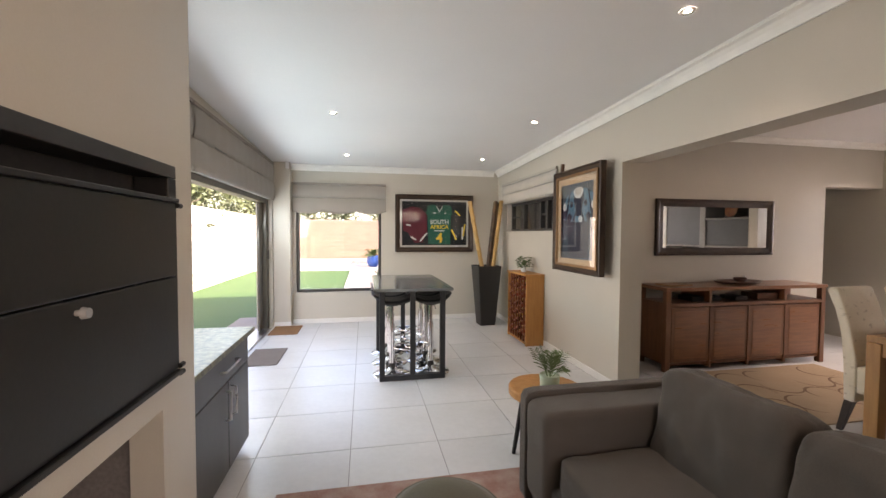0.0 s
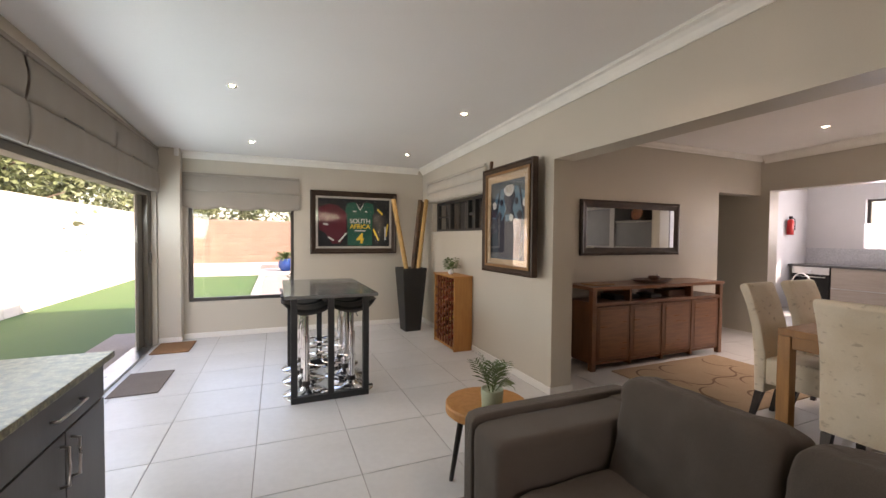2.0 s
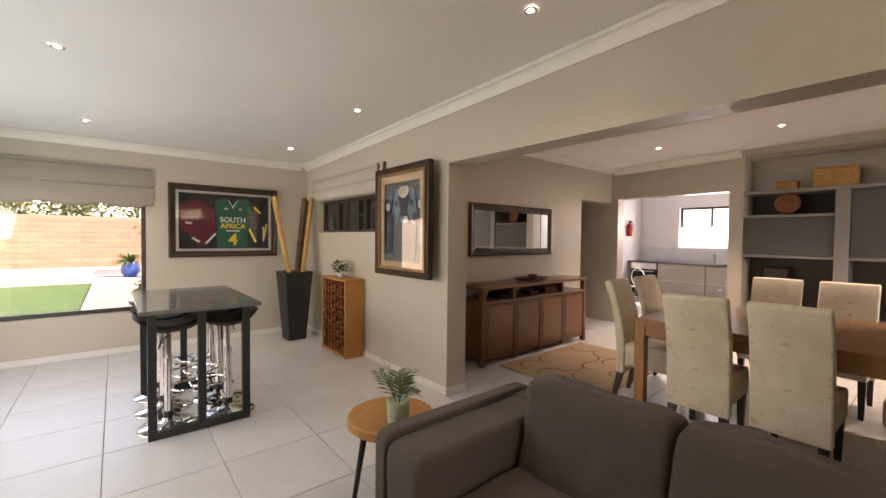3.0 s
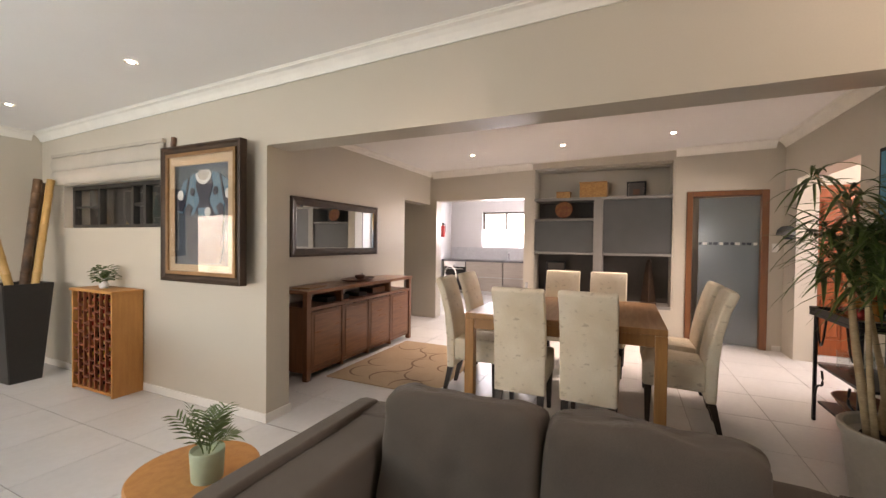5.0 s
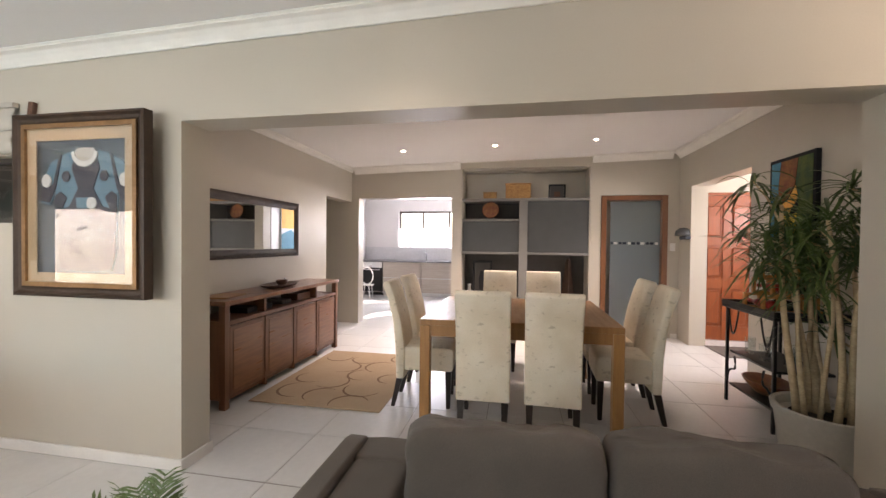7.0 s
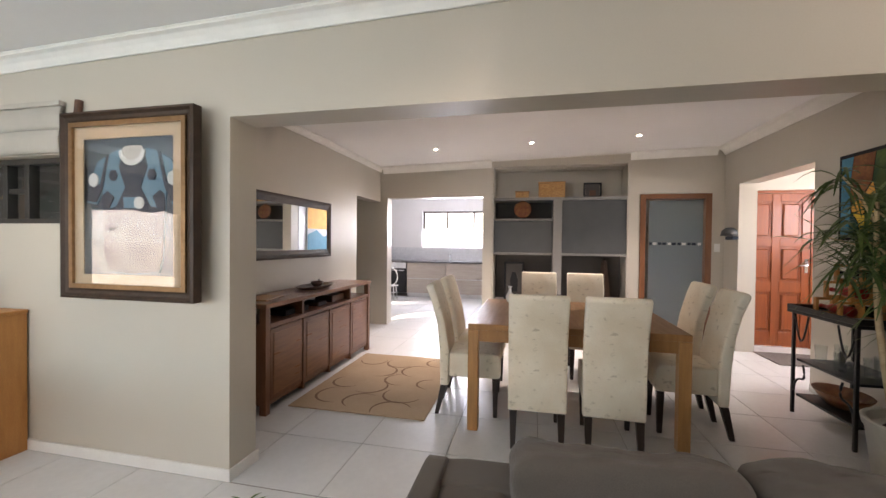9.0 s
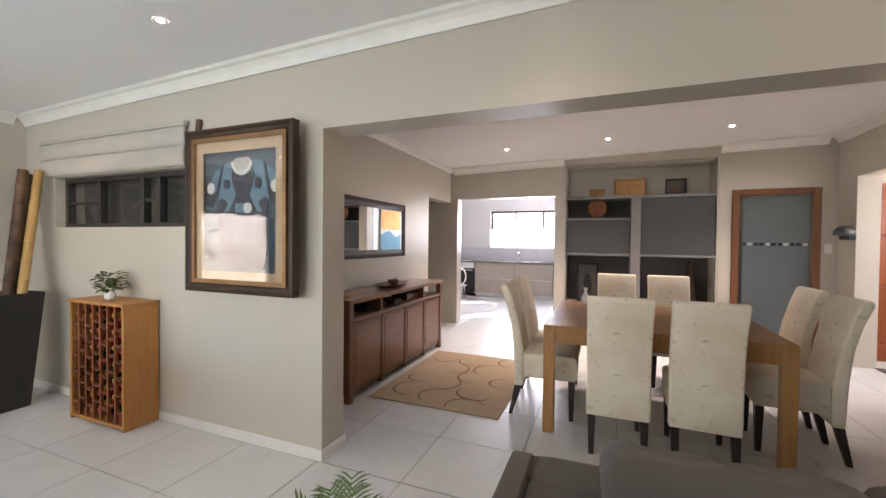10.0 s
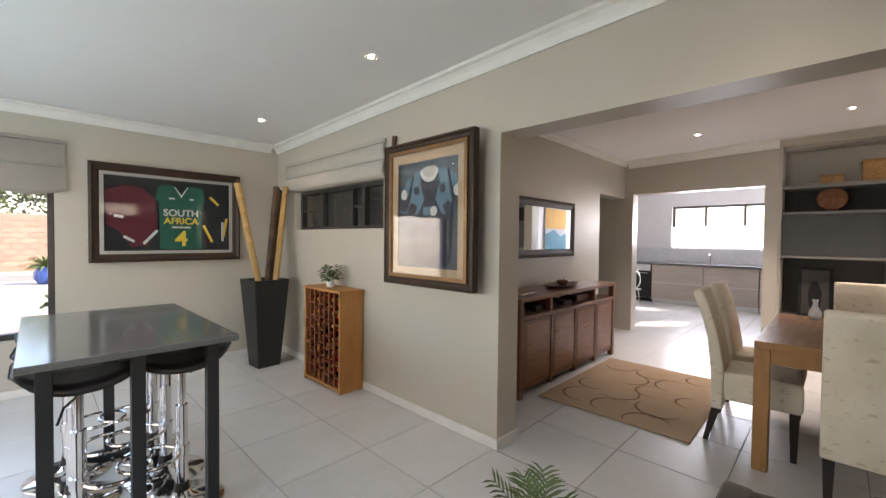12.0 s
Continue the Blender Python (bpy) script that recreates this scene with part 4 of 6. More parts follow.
def bar_stool():
    s = thing("bar_stool", "chrome gas-lift bar stool with black leather saddle seat", "bar stool", None, "stools at the bar table")
    part("base", lathe([(0.0, 0.0), (0.185, 0.0), (0.19, 0.006), (0.185, 0.012), (0.09, 0.030), (0.045, 0.05), (0.034, 0.075), (0.0, 0.075)], 40), M["chrome"], s, smooth=True)
    part("collar", cyl((0, 0, 0.075), (0, 0, 0.115), 0.036, 0.030, 20), M["black"], s, smooth="auto")
    part("column", cyl((0, 0, 0.115), (0, 0, 0.50), 0.027, 0.027, 20), M["chrome"], s, smooth="auto")
    part("piston", cyl((0, 0, 0.50), (0, 0, 0.68), 0.018, 0.018, 16), M["chrome"], s, smooth="auto")
    bm = bmesh.new()
    add_ring(bm, (-0.13, 0, 0.27), 0.12, 0.009)
    add_tube(bm, [(0, 0, 0.30), (0, 0, 0.25)], 0.034, 12)
    part("footrest", bm, M["chrome"], s, smooth="auto")
    bm = bmesh.new()
    nx, ny, rows = 14, 8, []
    for side in (0, 1):
        g = []
        for i in range(nx + 1):
            r = []
            for j in range(ny + 1):
                u, v = i / nx * 2 - 1, j / ny * 2 - 1
                k = (abs(u) ** 6 + abs(v) ** 6) ** (1 / 6)
                m_ = max(abs(u), abs(v))
                sc = m_ / k if k > 1e-6 else 1
                x, y = u * sc * 0.20, v * sc * 0.185
                edge = min(1.0, (1 - m_) * 5)
                z = 0.705 + 0.055 * max(0, -u) ** 2.2 + 0.095 * max(0, u) ** 2.2 + (0.034 if side else 0.0) * (edge ** 0.5) - 0.006 * (1 - v * v) * (1 if side else 0)
                r.append(bm.verts.new((x, y, z)))
            g.append(r)
        rows.append(g)
    for g, fl in ((rows[0], True), (rows[1], False)):
        for i in range(nx):
            for j in range(ny):
                q = (g[i][j], g[i + 1][j], g[i + 1][j + 1], g[i][j + 1])
                bm.faces.new(q[::-1] if fl else q)
    bmesh.ops.remove_doubles(bm, verts=bm.verts, dist=1e-4)
    part("seat", bm, M["leather"], s, "black leather saddle seat", True)
    part("seat_plate", cyl((0, 0, 0.68), (0, 0, 0.70), 0.07, 0.09, 16), M["black"], s)
    part("lever", tube([(0.0, 0.03, 0.66), (0.05, 0.12, 0.645), (0.07, 0.17, 0.60)], 0.005, 6), M["black"], s)
    return s


stool = bar_stool()
stool.matrix_basis = pose(0.30, 4.06, 0, 0, 0, 180)
for x, y, a in ((0.30, 4.42, 176), (0.30, 4.78, 183), (0.68, 4.07, -4), (0.68, 4.42, 3), (0.68, 4.78, -2)):
    copy_thing(stool, pose(x, y, 0, 0, 0, a))

# tall planter with bamboo poles
tp = thing("tall_planter", "tall tapered black square planter in the corner", "planter", pose(1.86, 6.02, 0, 0, 0, 3))
bm = bmesh.new()
prof = [(0.115, 0.0), (0.18, 0.90), (0.172, 0.90), (0.166, 0.84)]
rings = [[bm.verts.new((sx * r, sy * r, z)) for sx, sy in ((-1, -1), (1, -1), (1, 1), (-1, 1))] for r, z in prof]
for a, b in zip(rings, rings[1:]):
    for i in range(4):
        bm.faces.new((a[i], a[(i + 1) % 4], b[(i + 1) % 4], b[i]))
bm.faces.new(rings[0][::-1])
bmesh.ops.bevel(bm, geom=[e for e in bm.edges if abs(e.verts[0].co.z - e.verts[1].co.z) > 0.5], offset=0.006, segments=2, affect="EDGES")
part("body", bm, M["pot_black"], tp)
part("soil", box(-0.164, 0.164, -0.164, 0.164, 0.80, 0.842), M["soil"], tp)


def bamboo_pole(p0, p1, r, material, label):
    p0, p1 = Vector(p0), Vector(p1)
    n, bm = 7, bmesh.new()
    pts, rad = [], []
    for k in range(n):
        for u, rr in ((0.0, 1.10), (0.06, 0.96), (0.5, 0.94), (0.94, 0.97)):
            pts.append(p0.lerp(p1, (k + u) / n)), rad.append(r * rr)
    q = (p1 - p0).to_track_quat("Z", "Y")
    rings = [[bm.verts.new(p + q @ Vector((a * math.cos(2 * math.pi * i / 14), a * math.sin(2 * math.pi * i / 14), 0))) for i in range(14)] for p, a in zip(pts, rad)]
    for a, b in zip(rings, rings[1:]):
        for i in range(14):
            bm.faces.new((a[i], a[(i + 1) % 14], b[(i + 1) % 14], b[i]))
    bm.faces.new(rings[0][::-1]), bm.faces.new(rings[-1])
    return solo("bamboo_pole", bm, material, label, "bamboo pole", None, "bamboo poles in the planter", smooth="auto")


bamboo_pole((1.79, 5.98, 0.84), (1.60, 6.05, 1.88), 0.034, M["bamboo"], "pale yellow bamboo pole leaning in the black planter")
bamboo_pole((1.90, 6.05, 0.84), (2.07, 6.22, 1.90), 0.036, M["bamboo_dark"], "scorched brown bamboo pole leaning in the black planter")
bamboo_pole((1.95, 5.97, 0.84), (2.13, 6.12, 1.90), 0.032, M["bamboo"], "pale yellow bamboo pole leaning against the corner")
bamboo_pole((1.96, 6.10, 0.84), (2.15, 6.33, 1.88), 0.030, M["bamboo_dark"], "scorched brown bamboo pole in the corner")

# wine rack
wr = thing("wine_rack", "orange pine wine rack with lattice front full of bottles", "wine rack", pose(1.97, 4.73, 0))
RD, RW, RH = 0.235, 0.63, 0.862
COLS = 7
part("side_panel", box(0.0, RD, 0.0, 0.022, 0.0, RH, bevel=0.003), M["pine"], wr)
part("side_panel", box(0.0, RD, RW - 0.022, RW, 0.0, RH, bevel=0.003), M["pine"], wr)
part("top", box(-0.012, RD, -0.012, RW + 0.012, RH + 0.001, RH + 0.022, bevel=0.003), M["pine"], wr)
part("bottom", box(0.0, RD, 0.023, RW - 0.023, 0.02, 0.04), M["pine"], wr)
part("back", box(RD - 0.012, RD - 0.002, 0.023, RW - 0.023, 0.041, RH - 0.001), M["bottle_hole"], wr)
for k in range(1, COLS):
    y = 0.022 + (RW - 0.044) * k / COLS
    part("upright_slat", box(0.004, 0.024, y - 0.008, y + 0.008, 0.041, RH - 0.001), M["bottle_hole"], wr)
for r in range(1, 7):
    z = 0.04 + (RH - 0.06) * r / 7
    bm = bmesh.new()
    for c in range(COLS):
        ya, yb = 0.022 + (RW - 0.044) * c / COLS + 0.009, 0.022 + (RW - 0.044) * (c + 1) / COLS - 0.009
        ym, off = (ya + yb) / 2, 0.02 * (1 if c % 2 else -1)
        for s in (0, 1):
            add_cyl(bm, (0.008 + 0.012 * s, ya, z + off), (0.008 + 0.012 * s, ym, z + off - 0.014), 0.007, 0.007, 6)
            add_cyl(bm, (0.008 + 0.012 * s, ym, z + off - 0.014), (0.008 + 0.012 * s, yb, z + off), 0.007, 0.007, 6)
    part("scalloped_rail", bm, M["bottle_hole"], wr)
foils = (M["foil_red"], M["bottle"], M["foil_gold"], M["foil_red"], M["bottle"])
bprof = [(0.0, 0.0), (0.034, 0.0), (0.036, 0.006), (0.036, 0.10), (0.028, 0.13), (0.015, 0.15), (0.014, 0.19), (0.016, 0.192), (0.016, 0.20), (0.0, 0.20)]
bottle_meshes = [mesh_of("wine_bottle", lathe(bprof, 14), f, True) for f in foils[:3]]
for r in range(7):
    for c in range(COLS):
        if (r * 5 + c * 3) % 8 == 3:
            continue
        y = 4.73 + 0.022 + (RW - 0.044) * (c + 0.5) / COLS
        z = 0.04 + (RH - 0.06) * (r + 0.5) / 7 + 0.008 * (1 if c % 2 else -1)
        ob = new("wine_bottle", bottle_meshes[(r * 3 + c * 2) % 3])
        ob.matrix_basis = pose(1.97 + 0.218, y, z, 0, -90, 0)
        tagged(ob, ("red foil", "dark glass", "gold foil")[(r * 3 + c * 2) % 3] + " wine bottle lying in the pine rack", "wine bottle", "bottles in the wine rack")
# little plant in glass vase on the rack
vs_ = thing("vase_plant", "bushy green sprig in a white ribbed vase on rack", "plant", pose(2.07, 5.06, RH + 0.023))
part("vase", lathe([(0.0, 0.0), (0.026, 0.0), (0.034, 0.012), (0.036, 0.035), (0.026, 0.062), (0.022, 0.075), (0.025, 0.082), (0.021, 0.082), (0.018, 0.07), (0.0, 0.068)], 24), M["ceramic"], vs_, smooth=True)
bm = bmesh.new()
for k in range(120):
    a, h = random.uniform(0, 6.28), random.uniform(-0.02, 0.11)
    r = 0.075 * math.sqrt(random.random()) * (1.15 - abs(h - 0.04) * 5 * 0.6)
    base = Vector((r * math.cos(a), r * math.sin(a), 0.085 + h))
    strap_leaf(bm, base, (math.cos(a + random.uniform(-.8, .8)), math.sin(a + random.uniform(-.8, .8)), random.uniform(-0.3, 0.9)), random.uniform(0.035, 0.055), random.uniform(0.024, 0.036), 0.3)
for k in range(6):
    a = k * 1.05
    add_tube(bm, [(0, 0, 0.06), (0.02 * math.cos(a), 0.02 * math.sin(a), 0.10), (0.05 * math.cos(a), 0.05 * math.sin(a), 0.15)], 0.0018, 4)
part("leaves", bm, M["leaf"], vs_)


# ---- pictures ----
def frame_bars(w, h, t, depth, material, parent, name="frame_bar", y0=0.0, ridge=True):
    """Four mitred bars round a w x h outline, front towards -y."""
    prof = [(0, 0), (0, -depth), (t * 0.25, -depth - (0.006 if ridge else 0)), (t * 0.5, -depth * 0.86), (t * 0.8, -depth * 0.80), (t, -depth * 0.66), (t, 0)]
    cs = [(-w / 2, 0), (w / 2, 0), (w / 2, h), (-w / 2, h)]
    ins = [(1, 1), (-1, 1), (-1, -1), (1, -1)]
    for k in range(4):
        j = (k + 1) % 4
        bm = bmesh.new()
        ra = [bm.verts.new((cs[k][0] + ins[k][0] * a, y0 + d, cs[k][1] + ins[k][1] * a)) for a, d in prof]
        rb = [bm.verts.new((cs[j][0] + ins[j][0] * a, y0 + d, cs[j][1] + ins[j][1] * a)) for a, d in prof]
        n = len(prof)
        for i in range(n):
            bm.faces.new((ra[i], ra[(i + 1) % n], rb[(i + 1) % n], rb[i]))
        bm.faces.new(ra[::-1]), bm.faces.new(rb)
        part(name, bm, material, parent)


def mirrored(pts):
    return pts + [(-x, z) for x, z in reversed(pts) if abs(x) > 1e-6]


# jersey in a shadow box on the middle wall
FW, FH = 0.90, 1.04
jb = thing("framed_jersey", "light blue and navy rugby jersey in gold-edged shadow box frame", "framed jersey", pose(XA - 0.080, 3.825, 0.995, 0, 0, -90))
part("hanging_batten", box(-FW / 2 + 0.12, FW / 2 - 0.12, 0.0005, 0.079, FH - 0.20, FH - 0.14), M["dark_frame"], jb)
part("hanging_batten", box(-FW / 2 + 0.12, FW / 2 - 0.12, 0.0005, 0.079, 0.14, 0.20), M["dark_frame"], jb)
frame_bars(FW, FH, 0.055, 0.055, M["dark_frame"], jb, "outer_frame")
g = part("gold_slip", holed("y", -0.050, -0.036, -FW / 2 + 0.056, FW / 2 - 0.056, 0.056, FH - 0.056, [(-FW / 2 + 0.082, FW / 2 - 0.082, 0.082, FH - 0.082)]), M["gold"], jb)
g = part("mount", holed("y", -0.0355, -0.030, -FW / 2 + 0.0825, FW / 2 - 0.0825, 0.0825, FH - 0.0825, [(-FW / 2 + 0.145, FW / 2 - 0.145, 0.135, FH - 0.15)]), M["matboard"], jb)
part("backing", box(-FW / 2 + 0.05, FW / 2 - 0.05, -0.006, -0.001, 0.05, FH - 0.05), M["slate"], jb)
jz = FH - 0.205
JS = 1.14                                        # jersey size


def grown(pts):
    return [(x * JS, jz + (z - jz) * JS) for x, z in pts]


body = mirrored([(0.0, jz - 0.07), (0.05, jz - 0.03), (0.075, jz), (0.13, jz - 0.015), (0.22, jz - 0.06), (0.275, jz - 0.17), (0.285, jz - 0.26), (0.225, jz - 0.27), (0.19, jz - 0.20), (0.185, jz - 0.30), (0.175, jz - 0.52), (0.15, jz - 0.60), (0.0, jz - 0.61)])
part("jersey", polygon_plate(grown(body), 0.008), M["j_blue"], jb).location = (0.02, -0.0065, 0)
navy = mirrored([(0.0, jz - 0.075), (0.065, jz - 0.02), (0.085, jz - 0.09), (0.045, jz - 0.19), (0.10, jz - 0.28), (0.182, jz - 0.30), (0.173, jz - 0.52), (0.148, jz - 0.597), (0.0, jz - 0.607)])
part("jersey_panel", polygon_plate(grown(navy), 0.0045), M["j_navy"], jb).location = (0.02, -0.015, 0)
for s in (-1, 1):
    flank = [(s * 0.150, jz - 0.30), (s * 0.115, jz - 0.235), (s * 0.155, jz - 0.205), (s * 0.184, jz - 0.225), (s * 0.184, jz - 0.30)]
    part("flank_panel", polygon_plate(grown(flank[::s]), 0.0045), M["j_navy"], jb).location = (0.02, -0.0152, 0)
    sl = [(s * 0.145, jz - 0.02), (s * 0.16, jz - 0.02), (s * 0.20, jz - 0.17), (s * 0.275, jz - 0.175), (s * 0.28, jz - 0.25), (s * 0.225, jz - 0.26), (s * 0.185, jz - 0.19)]
    part("sleeve_panel", polygon_plate(grown(sl[::s]), 0.0045), M["j_navy"], jb).location = (0.02, -0.015, 0)
    part("badge", polygon_plate(grown([(s * 0.235 + 0.03 * math.cos(a / 8 * 6.283), jz - 0.15 + 0.035 * math.sin(a / 8 * 6.283)) for a in range(8)]), 0.005), M["white"], jb, "small plain crest").location = (0.02, -0.0200, 0)
    part("badge", polygon_plate(grown([(s * 0.115 + 0.026 * math.cos(a / 6 * 6.283), jz - 0.13 + 0.03 * math.sin(a / 6 * 6.283)) for a in range(6)]), 0.004), M["j_navy"], jb, "small plain crest").location = (0.02, -0.0200, 0)
ring = [(0.078 * math.cos(a), jz - 0.012 + 0.072 * math.sin(a)) for a in [math.pi * (1 + k / 12) for k in range(13)]]
inner = [(0.060 * math.cos(a), jz - 0.006 + 0.052 * math.sin(a)) for a in [math.pi * (2 - k / 12) for k in range(13)]]
part("collar", polygon_plate(grown(ring + inner), 0.006), M["white"], jb, "round white collar band").location = (0.02, -0.0200, 0)
part("neck_lining", polygon_plate(grown(inner + [(-0.05, jz + 0.012), (0.05, jz + 0.012)]), 0.003), M["mat_grey"], jb, "pale inside of the neck").location = (0.02, -0.0170, 0)
part("crest", polygon_plate(grown([(0.045 + 0.030 * math.cos(a / 10 * 6.283), jz - 0.265 + 0.030 * math.sin(a / 10 * 6.283)) for a in range(10)]), 0.004), M["white"], jb, "plain white round crest").location = (0.02, -0.0245, 0)
part("chest_patch", polygon_plate([(-0.055, jz - 0.33), (0.055, jz - 0.33), (0.06, jz - 0.27), (-0.06, jz - 0.27)], 0.004), M["j_blue"], jb).location = (0.02, -0.0200, 0)
for x, z, w, h, mm in ((-0.14, 0.155, 0.10, 0.13, "white"), (0.02, 0.15, 0.13, 0.15, "mat_grey")):
    part("photo_card", box(x, x + w, -0.010, -0.0065, z, z + h), M[mm], jb)
gz = part("glazing", box(-FW / 2 + 0.0825, FW / 2 - 0.0825, -0.0385, -0.0360, 0.0825, FH - 0.0825), M["picture_glass"], jb)
gz.visible_shadow = False
solo("blind_cleat", box(-0.018, 0.018, -0.03, 0.0, 0.0, 0.10, bevel=0.006), M["bowl"], "dark wooden hook on the wall above the frame", "hook", pose(XA - 0.002, 4.31, 2.055, 0, 8, -90))

# green jersey on the far wall
PW, PH = 1.255, 0.905
gj = thing("framed_jersey", "green and maroon sports jerseys in a wide dark frame", "framed jersey", pose(1.14, YN - 0.002, 1.09))
frame_bars(PW, PH, 0.075, 0.06, M["dark_frame"], gj, "outer_frame")
part("mount", holed("y", -0.040, -0.032, -PW / 2 + 0.0755, PW / 2 - 0.0755, 0.0755, PH - 0.0755, [(-PW / 2 + 0.105, PW / 2 - 0.105, 0.105, PH - 0.105)]), M["mat_grey"], gj)
part("backing", box(-PW / 2 + 0.07, PW / 2 - 0.07, -0.012, -0.004, 0.07, PH - 0.07), M["backing"], gj)
tee = mirrored([(0.0, 0.66), (0.055, 0.74), (0.10, 0.755), (0.19, 0.735), (0.215, 0.60), (0.185, 0.58), (0.18, 0.12), (0.0, 0.115)])
part("green_jersey", polygon_plate(tee, 0.014), M["j_green"], gj, "bottle green jersey with yellow lettering").location = (0.08, -0.013, 0)
part("collar", polygon_plate(mirrored([(0.0, 0.655), (0.05, 0.735), (0.062, 0.742), (0.0, 0.63)][:4]), 0.003), M["white"], gj).location = (0.08, -0.0275, 0)
part("maroon_jersey", polygon_plate([(-0.52, 0.66), (-0.36, 0.72), (-0.24, 0.70), (-0.13, 0.60), (-0.12, 0.30), (-0.20, 0.15), (-0.32, 0.14), (-0.42, 0.30), (-0.50, 0.34)], 0.008), M["j_red"], gj, "folded maroon jersey").location = (0, -0.013, 0)
part("black_jersey", polygon_plate([(0.29, 0.72), (0.42, 0.70), (0.52, 0.55), (0.52, 0.25), (0.44, 0.13), (0.32, 0.14), (0.27, 0.35)], 0.008), M["j_black"], gj, "folded black jersey").location = (0, -0.013, 0)
for x0, z0, x1, z1, mm in ((0.28, 0.36, 0.36, 0.19, "yellow"), (0.34, 0.66, 0.42, 0.58, "yellow"), (0.50, 0.44, 0.47, 0.25, "yellow"), (-0.12, 0.30, -0.23, 0.17, "white"), (-0.30, 0.19, -0.38, 0.24, "white"),
                           (-0.45, 0.43, -0.38, 0.42, "white"), (0.46, 0.40, 0.46, 0.20, "white")):
    d = Vector((x1 - x0, 0, z1 - z0))
    m_ = Matrix.Translation((x0, -0.0225, z0)) @ pose(0, 0, 0, 0, -math.degrees(math.atan2(d.z, d.x)), 0)
    part("trim_stripe", box(0, d.length, -0.002, 0, -0.012, 0.012, m=m_), M[mm], gj)
for words, size, z, mm in (("SOUTH", 0.092, 0.475, "white"), ("AFRICA", 0.088, 0.395, "yellow"), ("4", 0.21, 0.215, "yellow")):
    t = part("lettering", text_mesh(words, size), M[mm], gj, words + " in bold print")
    t.matrix_basis = pose(0.08, -0.030, z, 90, 0, 0)
for x, z, w in ((0.0, 0.62, 0.05), (0.17, 0.62, 0.035), (0.08, 0.335, 0.16)):
    part("small_print", box(x - w / 2, x + w / 2, -0.0295, -0.0275, z - 0.008, z + 0.008), M["white"], gj)
gz = part("glazing", box(-PW / 2 + 0.07, PW / 2 - 0.07, -0.047, -0.044, 0.07, PH - 0.07), M["museum_glass"], gj)

gz.visible_shadow = False

# shelf unit right of the opening
su = thing("shelf_unit", "tall grey shelf unit with books beside the wide opening", "shelf unit", pose(0, OP0 + 0.012, 0))
part("back", box(1.20, XA - 0.002, -0.36, -0.335, 0.0, 1.80), M["unit_back"], su)
part("side", box(1.20, 1.235, -0.334, 0.0, 0.0, 1.80), M["unit"], su)
part("side", box(2.178, XA - 0.002, -0.334, 0.0, 0.0, 1.80), M["unit"], su)
part("top", box(1.236, 2.177, -0.334, 0.0, 1.765, 1.80), M["unit"], su)
for z in (0.05, 0.40, 0.88, 1.33):
    part("shelf", box(1.236, 2.177, -0.334, 0.0, z, z + 0.03), M["unit"], su)
for k in range(9):
    h = random.uniform(0.20, 0.27)
    solo("book", box(0, 0.03, -0.16, 0.0, 0, h, bevel=0.002), M["books"], "upright book with a reddish spine on the shelf", "book", pose(2.14 - 0.034 * k, OP0 - 0.03, 0.911), "books on the shelf")

# ---- dining room things ----
sb = thing("sideboard", "brown wooden sideboard with four doors and open top shelf", "sideboard", pose(2.97, 3.60, 0))
L, D, H = 1.98, 0.42, 0.85
part("top", box(-0.01, L + 0.01, -0.012, D, H - 0.035, H, bevel=0.004), M["walnut_top"], sb)
part("shelf", box(0.055, L - 0.055, 0.0, D - 0.03, 0.655, 0.69, bevel=0.003), M["walnut"], sb)
part("bottom", box(0.055, L - 0.055, 0.02, D - 0.01, 0.06, 0.085), M["walnut"], sb)
part("back", box(0.055, L - 0.055, D - 0.02, D - 0.008, 0.086, 0.654), M["walnut"], sb)
for x in (0.0, L - 0.055):
    for y in (0.0, D - 0.055):
        part("leg", box(x, x + 0.055, y, y + 0.055, 0.0, H - 0.036, bevel=0.003), M["walnut"], sb)
    part("side_panel", box(x + 0.012, x + 0.043, 0.056, D - 0.056, 0.07, 0.69), M["walnut"], sb)
cw = (L - 0.11) / 4
for k in range(4):
    x = 0.055 + cw * k
    d = part("door", box(x + 0.012, x + cw - 0.012, 0.008, 0.028, 0.095, 0.645, bevel=0.003), M["walnut"], sb)
    part("door_panel", box(x + 0.05, x + cw - 0.05, 0.004, 0.0075, 0.13, 0.61, bevel=0.001), M["walnut_top"], d)
    if k:
        part("divider", box(x - 0.011, x + 0.011, 0.002, D - 0.03, 0.03, 0.6545), M["walnut"], sb)
for k in (1, 3):
    part("upright", box(0.055 + cw * k * 1.0 - 0.015, 0.055 + cw * k + 0.015, 0.01, D - 0.04, 0.691, H - 0.036), M["walnut"], sb)
dish = thing("platter", "long dark wooden platter on the sideboard", "platter", pose(4.02, 3.80, H))
bm = lathe([(0.0, 0.004), (0.16, 0.004), (0.20, 0.014), (0.235, 0.034), (0.23, 0.036), (0.19, 0.020), (0.0, 0.012)], 36)
bmesh.ops.scale(bm, vec=(1.25, 0.55, 1), verts=bm.verts)
part("dish", bm, M["bowl"], dish, smooth=True)
solo("bowl", lathe([(0.0, 0.0), (0.035, 0.0), (0.06, 0.03), (0.062, 0.055), (0.057, 0.053), (0.05, 0.03), (0.0, 0.01)], 24), M["bowl"], "small dark bowl standing on the wooden platter", "bowl", pose(4.05, 3.80, H + 0.013), smooth=True)
